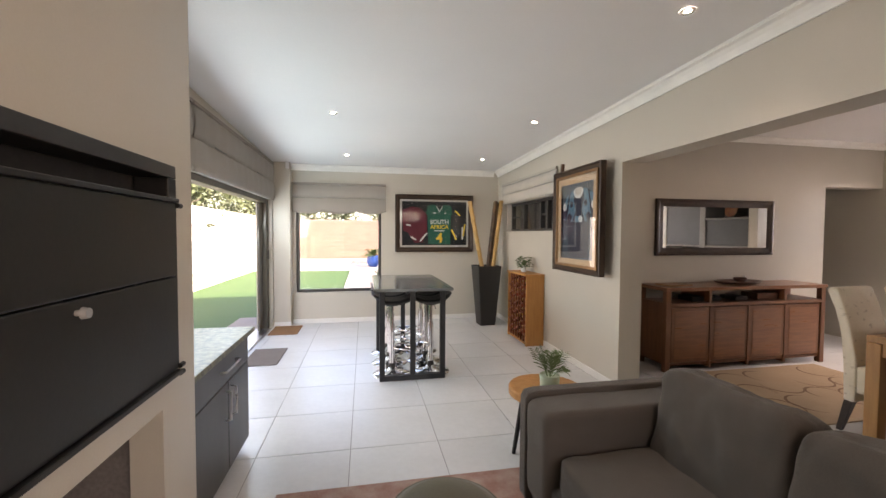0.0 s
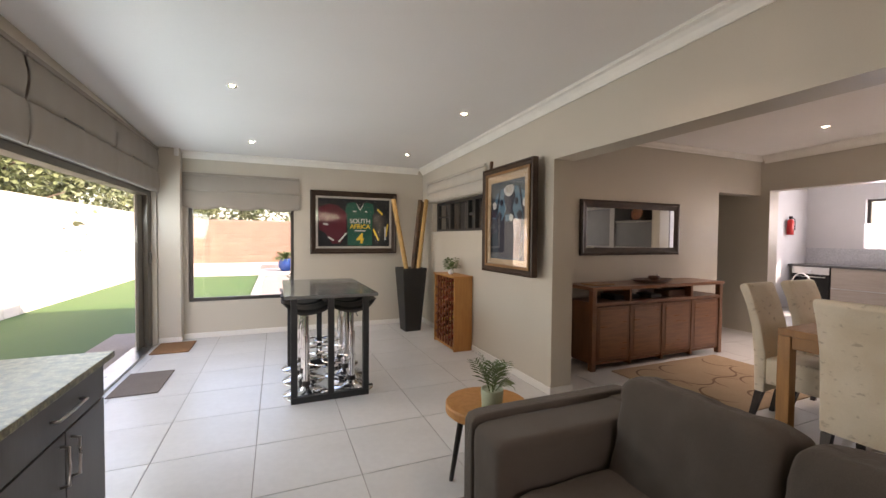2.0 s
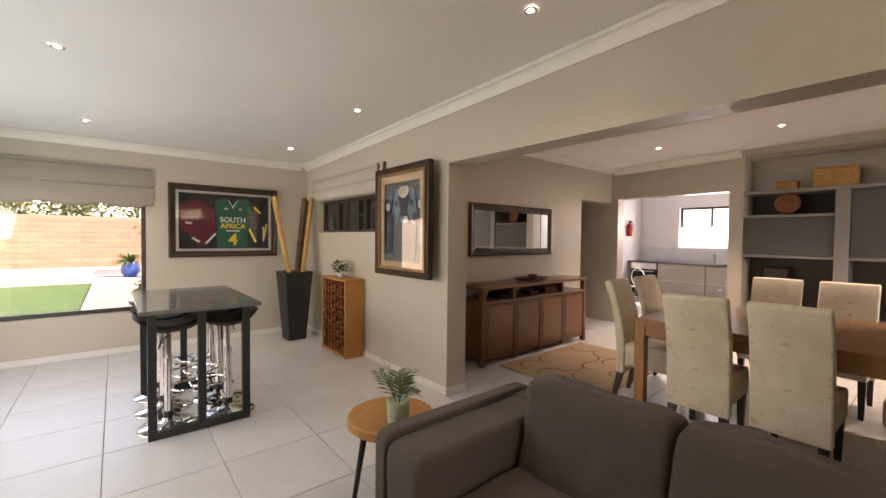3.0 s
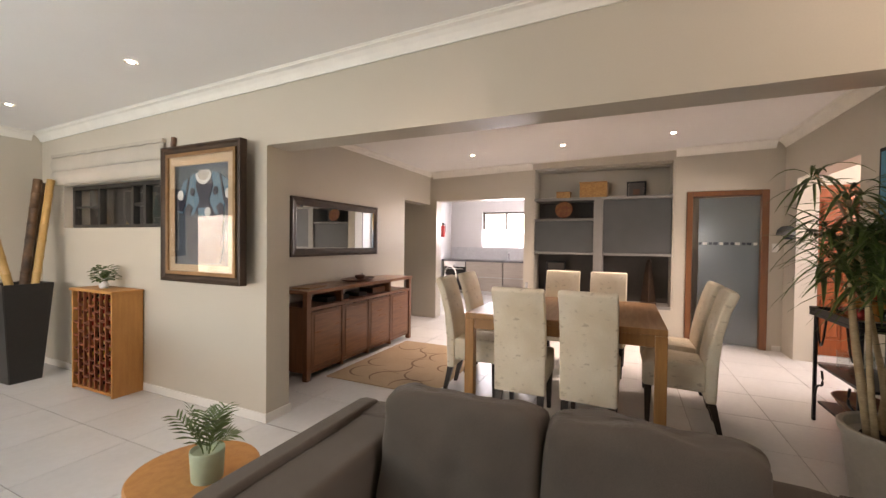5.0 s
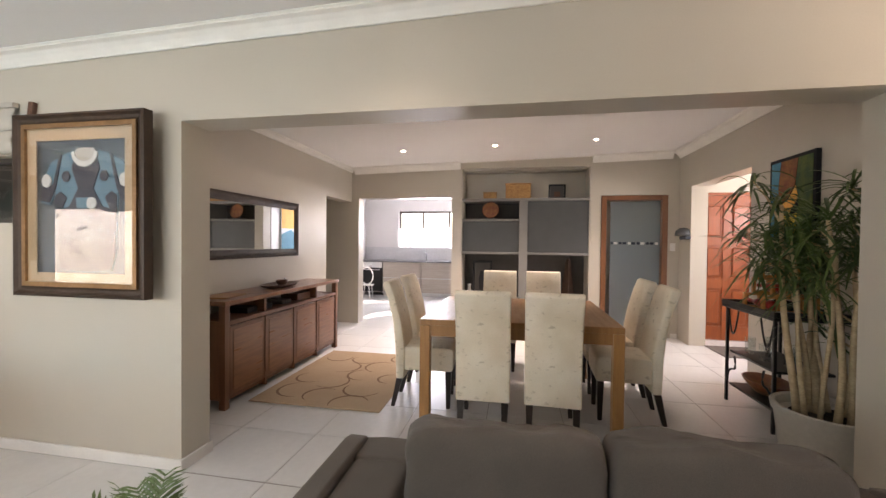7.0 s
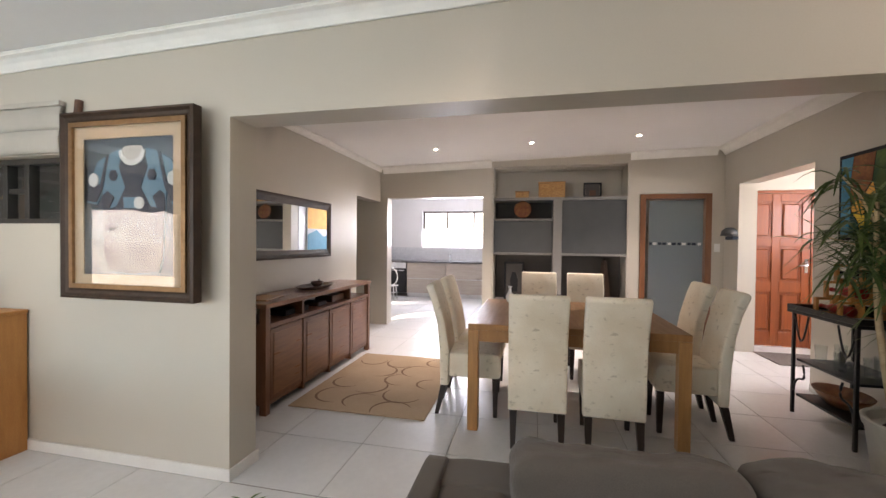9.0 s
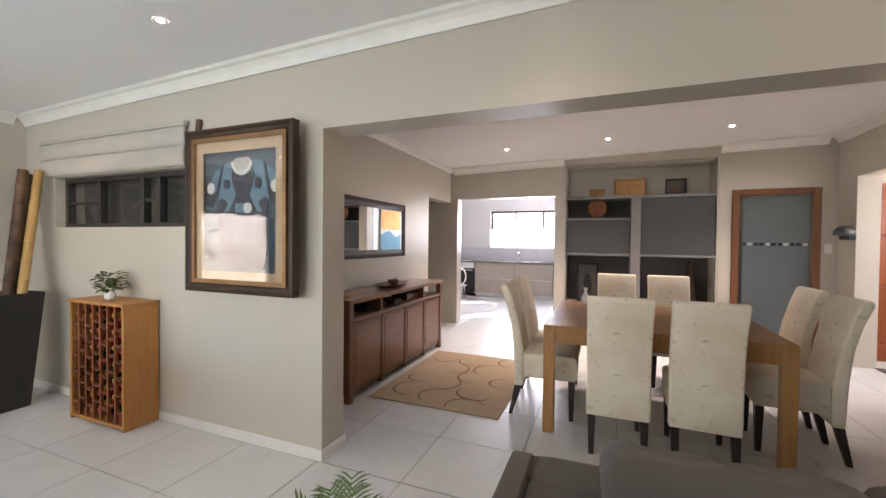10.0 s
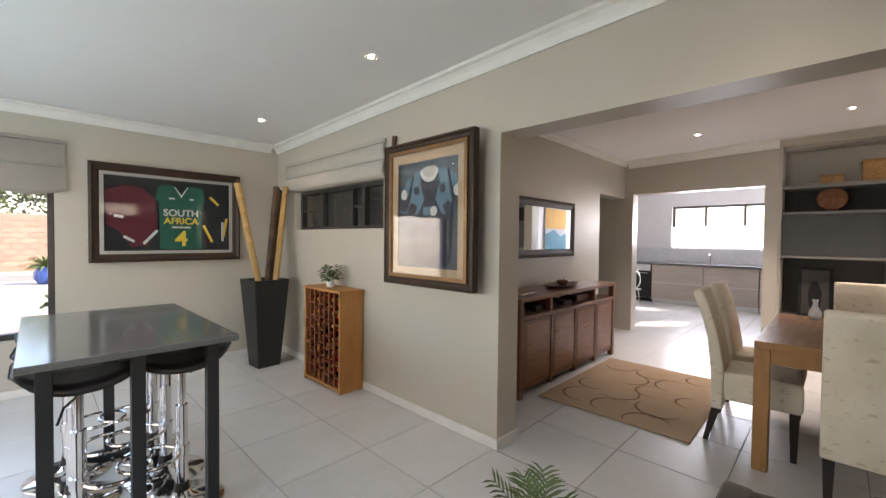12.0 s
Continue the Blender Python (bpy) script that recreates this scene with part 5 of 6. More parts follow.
solo("candle_glass", lathe([(0.0, 0.0), (0.012, 0.0), (0.012, 0.07), (0.0, 0.075)], 14), M["ceramic"], "thin white candle on the platter", "candle", pose(4.13, 3.82, H + 0.014), smooth="auto")
solo("serving_tray", box(-0.15, 0.15, -0.10, 0.10, 0, 0.012, bevel=0.005), M["oak"], "flat wooden board lying on the sideboard", "board", pose(3.22, 3.80, H + 0.001, 0, 0, 8))
for x, w, h, mm in ((3.52, 0.36, 0.05, "backing"), (4.30, 0.30, 0.07, "bowl"), (3.95, 0.16, 0.04, "unit_back")):
    solo("storage_box", box(-w / 2, w / 2, -0.10, 0.10, 0, h, bevel=0.006), M[mm], "dark flat box stored in the open sideboard shelf", "box", pose(x, 3.78, 0.691))
mr = thing("wall_mirror", "wide rectangular mirror in a dark wooden frame", "mirror", pose(3.945, YS - 0.002, 1.15))
frame_bars(1.55, 0.625, 0.085, 0.035, M["dark_frame"], mr, "frame_bar")
part("glass", box(-0.70, 0.70, -0.022, -0.016, 0.08, 0.545), M["mirror"], mr, "clear mirror glass")

# rug with curling lines
rg = thing("dining_rug", "beige rectangular rug with brown curling line pattern", "rug", pose(3.18, 2.42, 0.001))
RX, RY = 1.56, 1.13
part("carpet", box(0, RX, 0, RY, 0, 0.010, bevel=0.003), M["rug"], rg)


def curl(cx, cy, r, a0, a1, w=0.015):
    pts = []
    for i in range(21):
        u = i / 20
        a = radians(a0 + (a1 - a0) * u)
        pts.append((cx + r * math.cos(a), cy + r * math.sin(a), w * (0.4 + 1.1 * math.sin(math.pi * u))))
    bm = bmesh.new()
    rows = []
    for i, (x, y, ww) in enumerate(pts):
        a = radians(a0 + (a1 - a0) * i / 20)
        o = Vector((math.cos(a), math.sin(a), 0)) * ww / 2
        rows.append((bm.verts.new((x - o.x, y - o.y, 0.0135)), bm.verts.new((x + o.x, y + o.y, 0.0135))))
    for p, q in zip(rows, rows[1:]):
        bm.faces.new((p[0], p[1], q[1], q[0]))
    part("woven_line", bm, M["rug_line"], rg)


for c in ((0.30, 0.86, 0.17, 20, 200), (0.22, 0.60, 0.15, -30, 150), (0.55, 0.66, 0.16, 150, 330), (0.62, 0.90, 0.14, 40, 230), (0.10, 0.30, 0.16, -60, 120), (0.42, 0.30, 0.17, 60, 250),
          (0.78, 0.44, 0.15, 10, 200), (0.98, 0.72, 0.16, 170, 350), (1.05, 0.34, 0.17, -20, 170), (1.28, 0.60, 0.15, 60, 240), (1.30, 0.92, 0.14, 100, 290), (0.72, 0.14, 0.12, 0, 180), (1.36, 0.20, 0.13, 20, 200)):
    curl(*c)

# table
dt = thing("dining_table", "square solid oak dining table with stout corner legs", "dining table", pose(3.12, 0.66, 0))
TX, TY = 1.30, 1.43
part("tabletop", box(0, TX, 0, TY, 0.715, 0.76, bevel=0.005), M["oak"], dt)
for x in (0.0, TX - 0.075):
    for y in (0.0, TY - 0.075):
        part("leg", box(x, x + 0.075, y, y + 0.075, 0.0, 0.714, bevel=0.006), M["oak_leg"], dt)
for b in ((0.076, TX - 0.076, 0.012, 0.035), (0.076, TX - 0.076, TY - 0.035, TY - 0.012)):
    part("apron", box(*b, 0.635, 0.714, bevel=0.002), M["oak"], dt)
for b in ((0.012, 0.035, 0.076, TY - 0.076), (TX - 0.035, TX - 0.012, 0.076, TY - 0.076)):
    part("apron", box(*b, 0.635, 0.714, bevel=0.002), M["oak"], dt)


def dining_chair():
    """Faces +x; the back stands at negative x."""
    c = thing("dining_chair", "high-backed dining chair in cream script-print fabric with dark legs", "chair", None, "chairs round the dining table")
    w = 0.187
    back = [(-0.215, 0.23), (-0.225, 0.50), (-0.245, 0.70), (-0.285, 0.86), (-0.335, 0.985), (-0.315, 1.01), (-0.275, 1.005), (-0.235, 0.90), (-0.185, 0.72), (-0.15, 0.52), (-0.15, 0.23)]
    bm = extrude_outline(back, -w, w, 0.014, 3)
    part("backrest", bm, M["chair"], c, smooth="auto")
    bm = extrude_outline([(-0.148, 0.30), (0.235, 0.30), (0.245, 0.33), (0.245, 0.455), (0.225, 0.485), (0.05, 0.495), (-0.148, 0.485)], -w + 0.003, w - 0.003, 0.014, 3)
    part("seat", bm, M["chair"], c, smooth="auto")
    for x, sx in ((-0.19, -1), (0.205, 1)):
        for y in (-w + 0.035, w - 0.035):
            z1 = 0.229 if sx < 0 else 0.299
            bm = bmesh.new()
            lo, hi = 0.015, 0.024
            dx = -0.055 if sx < 0 else 0.0
            a = [bm.verts.new((x + dx + p * lo, y + q * lo, 0.0)) for p, q in ((-1, -1), (1, -1), (1, 1), (-1, 1))]
            b = [bm.verts.new((x + p * hi, y + q * hi, z1)) for p, q in ((-1, -1), (1, -1), (1, 1), (-1, 1))]
            for i in range(4):
                bm.faces.new((a[i], a[(i + 1) % 4], b[(i + 1) % 4], b[i]))
            bm.faces.new(a[::-1]), bm.faces.new(b)
            part("leg", bm, M["dark_leg"], c)
    return c


CHAIRS = [(3.20, 1.615, 1), (3.20, 1.135, -2), (3.52, 2.13, -86), (4.06, 2.14, -91), (3.56, 0.55, 88), (4.10, 0.54, 91), (4.62, 1.57, 181), (4.62, 1.10, 178)]
chair = dining_chair()
chair.matrix_basis = pose(CHAIRS[0][0], CHAIRS[0][1], 0, 0, 0, CHAIRS[0][2])
for x, y, a in CHAIRS[1:]:
    copy_thing(chair, pose(x, y, 0, 0, 0, a))
solo("bud_vase", lathe([(0.0, 0.0), (0.03, 0.0), (0.04, 0.03), (0.036, 0.06), (0.016, 0.10), (0.014, 0.13), (0.02, 0.15), (0.0, 0.15)], 24), M["ceramic"], "small white ceramic bud vase on the table", "vase", pose(4.28, 1.86, 0.76), smooth=True)

# ---- niche shelving in the far wall ----
ns = thing("niche_shelves", "built-in grey shelving with panels in a wall niche", "shelving", pose(XB, 0, 0))
part("back", box(0.42, 0.45, 0.334, 2.246, 0.42, 2.47), M["unit_back"], ns)
part("upper_back", box(0.40, 0.419, 0.353, 2.227, 2.006, 2.449), M["wall"], ns, "taupe painted back of the upper shelf")
part("side", box(0.0, 0.419, 0.334, 0.352, 0.42, 2.469), M["wall"], ns)
part("side", box(0.0, 0.419, 2.228, 2.246, 0.42, 2.469), M["wall"], ns)
part("ceiling_panel", box(0.201, 0.419, 0.353, 2.227, 2.45, 2.469), M["wall"], ns)
part("base", box(-0.004, 0.419, 0.353, 2.227, 0.42, 0.46), M["unit"], ns)
part("top_shelf", box(-0.02, 0.419, 0.353, 2.227, 1.965, 2.005, bevel=0.003), M["unit"], ns)
part("divider", box(-0.012, 0.419, 1.235, 1.36, 0.461, 1.964, bevel=0.003), M["unit"], ns)
part("shelf", box(-0.006, 0.419, 1.361, 2.227, 1.665, 1.695, bevel=0.003), M["unit"], ns)
part("shelf", box(-0.006, 0.419, 1.361, 2.227, 1.155, 1.185, bevel=0.003), M["unit"], ns)
part("shelf", box(-0.006, 0.419, 0.353, 1.234, 1.155, 1.185, bevel=0.003), M["unit"], ns)
part("flap_panel", box(0.012, 0.03, 1.365, 2.223, 1.19, 1.66, bevel=0.003), M["panel"], ns, "flat grey panel")
part("flap_panel", box(0.012, 0.03, 0.357, 1.230, 1.19, 1.96, bevel=0.003), M["panel"], ns, "flat grey panel")
basket = box(-0.19, 0.19, -0.12, 0.12, 0, 0.21, bevel=0.012)
bk2 = thing("wicker_hamper", "tan wicker hamper with lid on the top shelf", "basket", pose(XB + 0.16, 1.38, 2.006, 0, 0, 90))
part("body", basket, M["wicker"], bk2)
part("lid", box(-0.195, 0.195, -0.125, 0.125, 0.211, 0.235, bevel=0.008), M["wicker"], bk2)
bk3 = thing("wicker_box", "small tan wicker box on the top shelf", "basket", pose(XB + 0.14, 1.81, 2.006, 0, 0, 90))
part("body", box(-0.10, 0.10, -0.08, 0.08, 0, 0.085, bevel=0.008), M["wicker"], bk3)
part("lid", box(-0.105, 0.105, -0.085, 0.085, 0.086, 0.105, bevel=0.006), M["wicker"], bk3)
pfm = thing("photo_frame", "small black photo frame standing on the top shelf", "photo frame", pose(XB + 0.16, 0.80, 2.006, 0, 0, -90))
frame_bars(0.25, 0.22, 0.022, 0.02, M["backing"], pfm)
part("print", box(-0.10, 0.10, -0.008, -0.004, 0.02, 0.20), M["unit_back"], pfm)
part("motif", box(-0.045, 0.045, -0.011, -0.0085, 0.03, 0.11), M["bowl"], pfm)
pl = thing("display_plate", "round terracotta patterned plate on a stand", "plate", pose(XB + 0.13, 1.80, 1.697, 0, 0, 0))
bm = lathe([(0.0, 0.012), (0.085, 0.008), (0.125, 0.022), (0.13, 0.028), (0.12, 0.03), (0.085, 0.018), (0.0, 0.02)], 36)
bmesh.ops.rotate(bm, verts=bm.verts, matrix=Matrix.Rotation(radians(-78), 3, "Y"))
bmesh.ops.translate(bm, verts=bm.verts, vec=(0, 0, 0.135))
part("dish", bm, M["terracotta"], pl, smooth=True)
part("stand", tube([(-0.03, -0.05, 0.0), (0.02, -0.05, 0.02), (0.06, -0.05, 0.14)], 0.005, 6), M["black"], pl)
part("stand", tube([(-0.03, 0.05, 0.0), (0.02, 0.05, 0.02), (0.06, 0.05, 0.14)], 0.005, 6), M["black"], pl)
pf2 = thing("photo_frame", "black upright photo frame leaning in the niche", "photo frame", pose(XB + 0.22, 1.92, 0.462, 0, 0, -90))
frame_bars(0.30, 0.58, 0.03, 0.02, M["backing"], pf2)
part("print", box(-0.12, 0.12, -0.008, -0.004, 0.03, 0.55), M["unit_back"], pf2)
part("figure_shape", polygon_plate([(-0.05, 0.12), (0.05, 0.12), (0.06, 0.30), (0.02, 0.42), (-0.03, 0.42), (-0.06, 0.30)], 0.003), M["backing"], pf2).location = (0, -0.0085, 0)
mt = thing("metronome", "dark tapered wooden ornament tower in the niche", "ornament", pose(XB + 0.18, 0.62, 0.462))
part("body", cyl((0, 0, 0.0), (0, 0, 0.60), 0.105, 0.035, 4), M["dark_frame"], mt)
part("band", cyl((0, 0, 0.22), (0, 0, 0.26), 0.072, 0.066, 4), M["foil_gold"], mt)
part("plinth", box(-0.10, 0.10, -0.10, 0.10, 0.0, 0.035, bevel=0.006), M["dark_frame"], mt)
part("finial", lathe([(0.0, 0.60), (0.028, 0.60), (0.034, 0.615), (0.02, 0.64), (0.0, 0.648)], 16), M["dark_frame"], mt, smooth=True)

# ---- doors in the far wall ----
gd = thing("door_2", "frosted glass wash room door with brown timber frame", "door", pose(XB, 0, 0))
gd["kind"] = "structure"
part("jamb", box(-0.018, 0.16, 0.115, 0.186, 0.0, 2.03, bevel=0.004), M["door_frame"], gd)
part("jamb", box(-0.018, 0.16, -0.706, -0.63, 0.0, 2.03, bevel=0.004), M["door_frame"], gd)
part("head", box(-0.018, 0.16, -0.629, 0.114, 1.965, 2.03, bevel=0.004), M["door_frame"], gd)
leaf = part("leaf", box(0.0, 0.010, 0.0, 0.66, 0.01, 1.955), M["frosted"], gd, "frosted glass leaf")
leaf.matrix_basis = pose(0.06, -0.628, 0, 0, 0, -12)
for k in range(11):
    b_ = part("stripe_motif", box(-0.003, -0.001, 0.02 + k * 0.06, 0.06 + k * 0.06 + 0.01 * (k % 2), 1.325, 1.36), M["navy" if k % 3 else "ceramic"], gd)
    b_.matrix_basis = pose(0.06, -0.628, 0, 0, 0, -12)
solo("light_switch", box(-0.012, 0.0, -0.035, 0.035, -0.055, 0.055, bevel=0.004), M["socket"], "white light switch beside the glass door", "switch", pose(XB - 0.001, -0.775, 1.295))
ts = thing("towel_shelf", "pale wash room shelf with folded towels", "shelf", pose(8.0, 0.35, 0.0))
for z in (0.4, 0.75, 1.05):
    part("board", box(0, 0.25, -0.25, 0.25, z, z + 0.025), M["unit"], ts)
for y in (-0.25, 0.235):
    part("upright", box(0, 0.25, y, y + 0.015, 0.0, 1.08), M["unit"], ts)

wd = thing("door_3", "panelled mahogany front door with chrome lever handle", "door", pose(XB, 0, 0))
wd["kind"] = "structure"
part("jamb", box(0.0, 0.12, -1.098, -1.062, 0.0, 2.055), M["mahogany"], wd)
part("jamb", box(0.0, 0.12, -1.898, -1.862, 0.0, 2.055), M["mahogany"], wd)
part("head", box(0.0, 0.12, -1.861, -1.099, 2.02, 2.055), M["mahogany"], wd)
part("leaf", box(0.03, 0.07, -1.858, -1.102, 0.006, 2.016, bevel=0.002), M["mahogany"], wd)
stiles = [(-1.858, -1.765), (-1.515, -1.425), (-1.195, -1.102)]
for a, b in stiles:
    part("stile", box(0.014, 0.0298, a, b, 0.006, 2.016, bevel=0.004), M["mahogany"], wd)
for z0, z1 in ((0.006, 0.20), (0.72, 0.86), (1.32, 1.43), (1.91, 2.016)):
    for a, b in ((-1.764, -1.516), (-1.424, -1.196)):
        part("rail", box(0.014, 0.0298, a, b, z0, z1, bevel=0.004), M["mahogany"], wd)
for z0, z1 in ((0.20, 0.72), (0.86, 1.32), (1.43, 1.91)):
    for a, b in ((-1.764, -1.516), (-1.424, -1.196)):
        part("raised_panel", box(0.012, 0.0298, a + 0.03, b - 0.03, z0 + 0.03, z1 - 0.03, bevel=0.014, seg=1), M["mahogany"], wd)
hd = part("lock_plate", box(0.006, 0.0138, -1.835, -1.795, 0.98, 1.16, bevel=0.003), M["chrome"], wd, "chrome lock plate")
part("lever", tube([(0.005, -1.815, 1.08), (-0.035, -1.815, 1.08), (-0.04, -1.80, 1.08), (-0.04, -1.70, 1.075)], 0.009, 10), M["chrome"], hd, "chrome lever handle", True)
wl = thing("wall_light", "half-round glass and steel wall light by the hall opening", "wall light", pose(6.10, YR + 0.002, 1.45))
part("shade", add_lathe(bmesh.new(), [(0.0, 0.11), (0.05, 0.10), (0.09, 0.06), (0.10, 0.0), (0.095, 0.0), (0.085, 0.055), (0.0, 0.10)], 28, (0, 0.06, 0)), M["panel"], wl, "grey glass half bowl", True)
part("bracket", box(-0.10, 0.10, 0.0, 0.07, -0.05, -0.005, bevel=0.008), M["navy"], wl)
solo("hall_mat", box(-0.28, 0.28, -0.40, 0.40, 0, 0.010, bevel=0.003), M["doormat"], "grey mat in front of the front door", "doormat", pose(5.75, -1.45, 0.001))

# painting on the entrance wall
pt = thing("canvas_painting", "abstract canvas in teal, gold and green with black edge", "painting", pose(4.01, YR + 0.002, 1.38, 0, 0, 180))
part("canvas", box(-0.28, 0.28, -0.035, 0.0, 0.0, 0.69, bevel=0.002), M["backing"], pt)
for pts, mm in (([(-0.25, 0.03), (-0.17, 0.03), (-0.15, 0.22), (-0.16, 0.45), (-0.13, 0.66), (-0.25, 0.66)], "paint_blue"),
                ([(-0.165, 0.03), (-0.06, 0.03), (-0.08, 0.14), (-0.145, 0.22)], "paint_teal"),
                ([(-0.125, 0.66), (-0.155, 0.45), (-0.148, 0.30), (-0.05, 0.33), (0.05, 0.45), (0.08, 0.66)], "paint_red"),
                ([(-0.145, 0.29), (-0.135, 0.225), (-0.03, 0.20), (0.09, 0.34), (0.06, 0.44), (-0.04, 0.32)], "paint_orange"),
                ([(-0.13, 0.215), (-0.07, 0.145), (-0.045, 0.05), (0.06, 0.05), (0.08, 0.22), (-0.02, 0.19)], "yellow"),
                ([(0.07, 0.03), (0.25, 0.03), (0.25, 0.66), (0.09, 0.66), (0.06, 0.46), (0.10, 0.34), (0.09, 0.22)], "paint_green")):
    part("paint_patch", polygon_plate(pts, 0.002), M[mm], pt).location = (0, -0.0365, 0)
# seascape on the kitchen wall, seen in the mirror
sp = thing("canvas_painting", "seascape canvas with orange sky and blue waves", "painting", pose(8.02, 1.952, 1.06, 0, 0, 180))
part("canvas", box(-0.45, 0.45, -0.03, 0.0, 0.0, 0.95, bevel=0.002), M["paint_pale"], sp)
for pts, mm in (([(-0.44, 0.52), (0.44, 0.52), (0.44, 0.94), (-0.44, 0.94)], "paint_orange"), ([(-0.44, 0.02), (0.44, 0.02), (0.44, 0.40), (0.1, 0.50), (-0.2, 0.36), (-0.44, 0.44)], "paint_blue")):
    part("paint_patch", polygon_plate(pts, 0.002), M[mm], sp).location = (0, -0.0315, 0)

# ---- serving cart with its load ----
CX0, CX1, CY0, CY1 = 3.42, 4.06, -0.80, -0.40
ct = thing("serving_cart", "black wrought iron three-tier serving cart with tray top", "serving cart", pose(0, 0, 0))
for x in (CX0, CX1):
    for y in (CY0, CY1):
        part("leg", box(x - 0.011, x + 0.011, y - 0.011, y + 0.011, 0.0, 0.80, bevel=0.003), M["black"], ct)
for z in (0.14, 0.42):
    part("shelf", box(CX0 + 0.015, CX1 - 0.015, CY0 + 0.015, CY1 - 0.015, z, z + 0.018, bevel=0.003), M["black"], ct)
part("tray", box(CX0 - 0.04, CX1 + 0.04, CY0 - 0.03, CY1 + 0.03, 0.801, 0.825, bevel=0.004), M["black"], ct)
for b in ((CX0 - 0.04, CX1 + 0.04, CY1 + 0.018, CY1 + 0.03), (CX0 - 0.04, CX1 + 0.04, CY0 - 0.03, CY0 - 0.018)):
    part("tray_rim", box(*b, 0.826, 0.865, bevel=0.003), M["black"], ct)
for b in ((CX0 - 0.04, CX0 - 0.028, CY0 - 0.017, CY1 + 0.017), (CX1 + 0.028, CX1 + 0.04, CY0 - 0.017, CY1 + 0.017)):
    part("tray_rim", box(*b, 0.826, 0.865, bevel=0.003), M["black"], ct)
for x, s in ((CX0, 1), (CX1, -1)):
    pts = [(x + s * (0.015 + 0.10 * (1 - math.cos(u * math.pi * 1.25)) * 0.6), CY1, 0.18 + 0.23 * u + 0.03 * math.sin(u * 6.3)) for u in [i / 14 for i in range(15)]]
    part("scroll", tube(pts, 0.008, 8), M["black"], ct, smooth=True)
    pts = [(x + s * (0.01 + 0.16 * u), CY1, 0.79 - 0.20 * math.sin(u * math.pi)) for u in [i / 12 for i in range(13)]]
    part("scroll", tube(pts, 0.007, 8), M["black"], ct, smooth=True)
for x, y in ((3.95, -0.52), (3.86, -0.62), (3.72, -0.50), (3.60, -0.60), (4.0, -0.68), (3.66, -0.70)):
    solo("tumbler", lathe([(0.0, 0.0), (0.034, 0.0), (0.038, 0.13), (0.035, 0.13), (0.031, 0.01), (0.0, 0.01)], 20), M["tumbler"], "clear drinking glass on the cart shelf", "glass", pose(x, y, 0.439), "glasses on the cart", smooth="auto")
bw = lathe([(0.0, 0.0), (0.09, 0.0), (0.15, 0.05), (0.19, 0.10), (0.18, 0.10), (0.14, 0.055), (0.0, 0.012)], 32)
bmesh.ops.scale(bw, vec=(1.15, 0.8, 1), verts=bw.verts)
solo("fruit_bowl", bw, M["terracotta"], "wide reddish-brown bowl on the lowest cart shelf", "bowl", pose(3.82, -0.58, 0.159), smooth=True)
bo = thing("bottle_stand", "stepped pine wine stand with lying bottles on the cart", "wine stand", pose(3.74, -0.60, 0.826))
CELL = 0.124
STAND = [(-CELL, 0), (0.0, 0), (CELL, 0), (-CELL / 2, 1), (CELL / 2, 1), (0.0, 2)]
for y, row in STAND:
    for x in (-0.14, 0.10):
        bm = holed("x", x, x + 0.03, y - CELL / 2 + 0.0006, y + CELL / 2 - 0.0006, row * CELL + 0.0006, (row + 1) * CELL - 0.0006,
                   [(y - 0.043, y + 0.043, row * CELL + 0.02, (row + 1) * CELL - 0.018)])
        part("cell", bm, M["pine"], bo)
for y in (-0.19, 0.176):
    part("side_rail", box(-0.17, 0.16, y, y + 0.014, 0.0, 0.03, bevel=0.003), M["pine"], bo)
for k, (y, row) in enumerate(STAND):
    ob = new("wine_bottle", bottle_meshes[(0, 1, 0, 1, 0, 1)[k]])
    ob.matrix_basis = pose(3.74 - 0.15, -0.60 + y, 0.826 + row * CELL + 0.0575, 0, 90, 0)
    ob.scale = (1.0, 1.0, 1.5)
    tagged(ob, ("red capped", "dark glass")[k % 2] + " wine bottle lying in the pine stand", "wine bottle", "bottles on the cart")
solo("plate", lathe([(0.0, 0.0), (0.07, 0.0), (0.11, 0.014), (0.108, 0.018), (0.07, 0.006), (0.0, 0.006)], 28), M["ceramic"], "white plate on the cart tray", "plate", pose(3.50, -0.50, 0.826), smooth=True)

# ---- tall potted plant ----
tpx, tpy = 2.88, -0.37
plant = thing("dracaena", "tall cane dracaena with strappy leaves in a white tub", "plant", pose(tpx, tpy, 0))
part("tub", lathe([(0.0, 0.0), (0.19, 0.0), (0.20, 0.01), (0.245, 0.36), (0.255, 0.362), (0.262, 0.40), (0.255, 0.405), (0.235, 0.40), (0.225, 0.35), (0.0, 0.34)], 44), M["pot_white"], plant, "round off-white tub", "auto")
part("soil", lathe([(0.222, 0.345), (0.0, 0.358)], 32), M["soil"], plant)
tufts = []
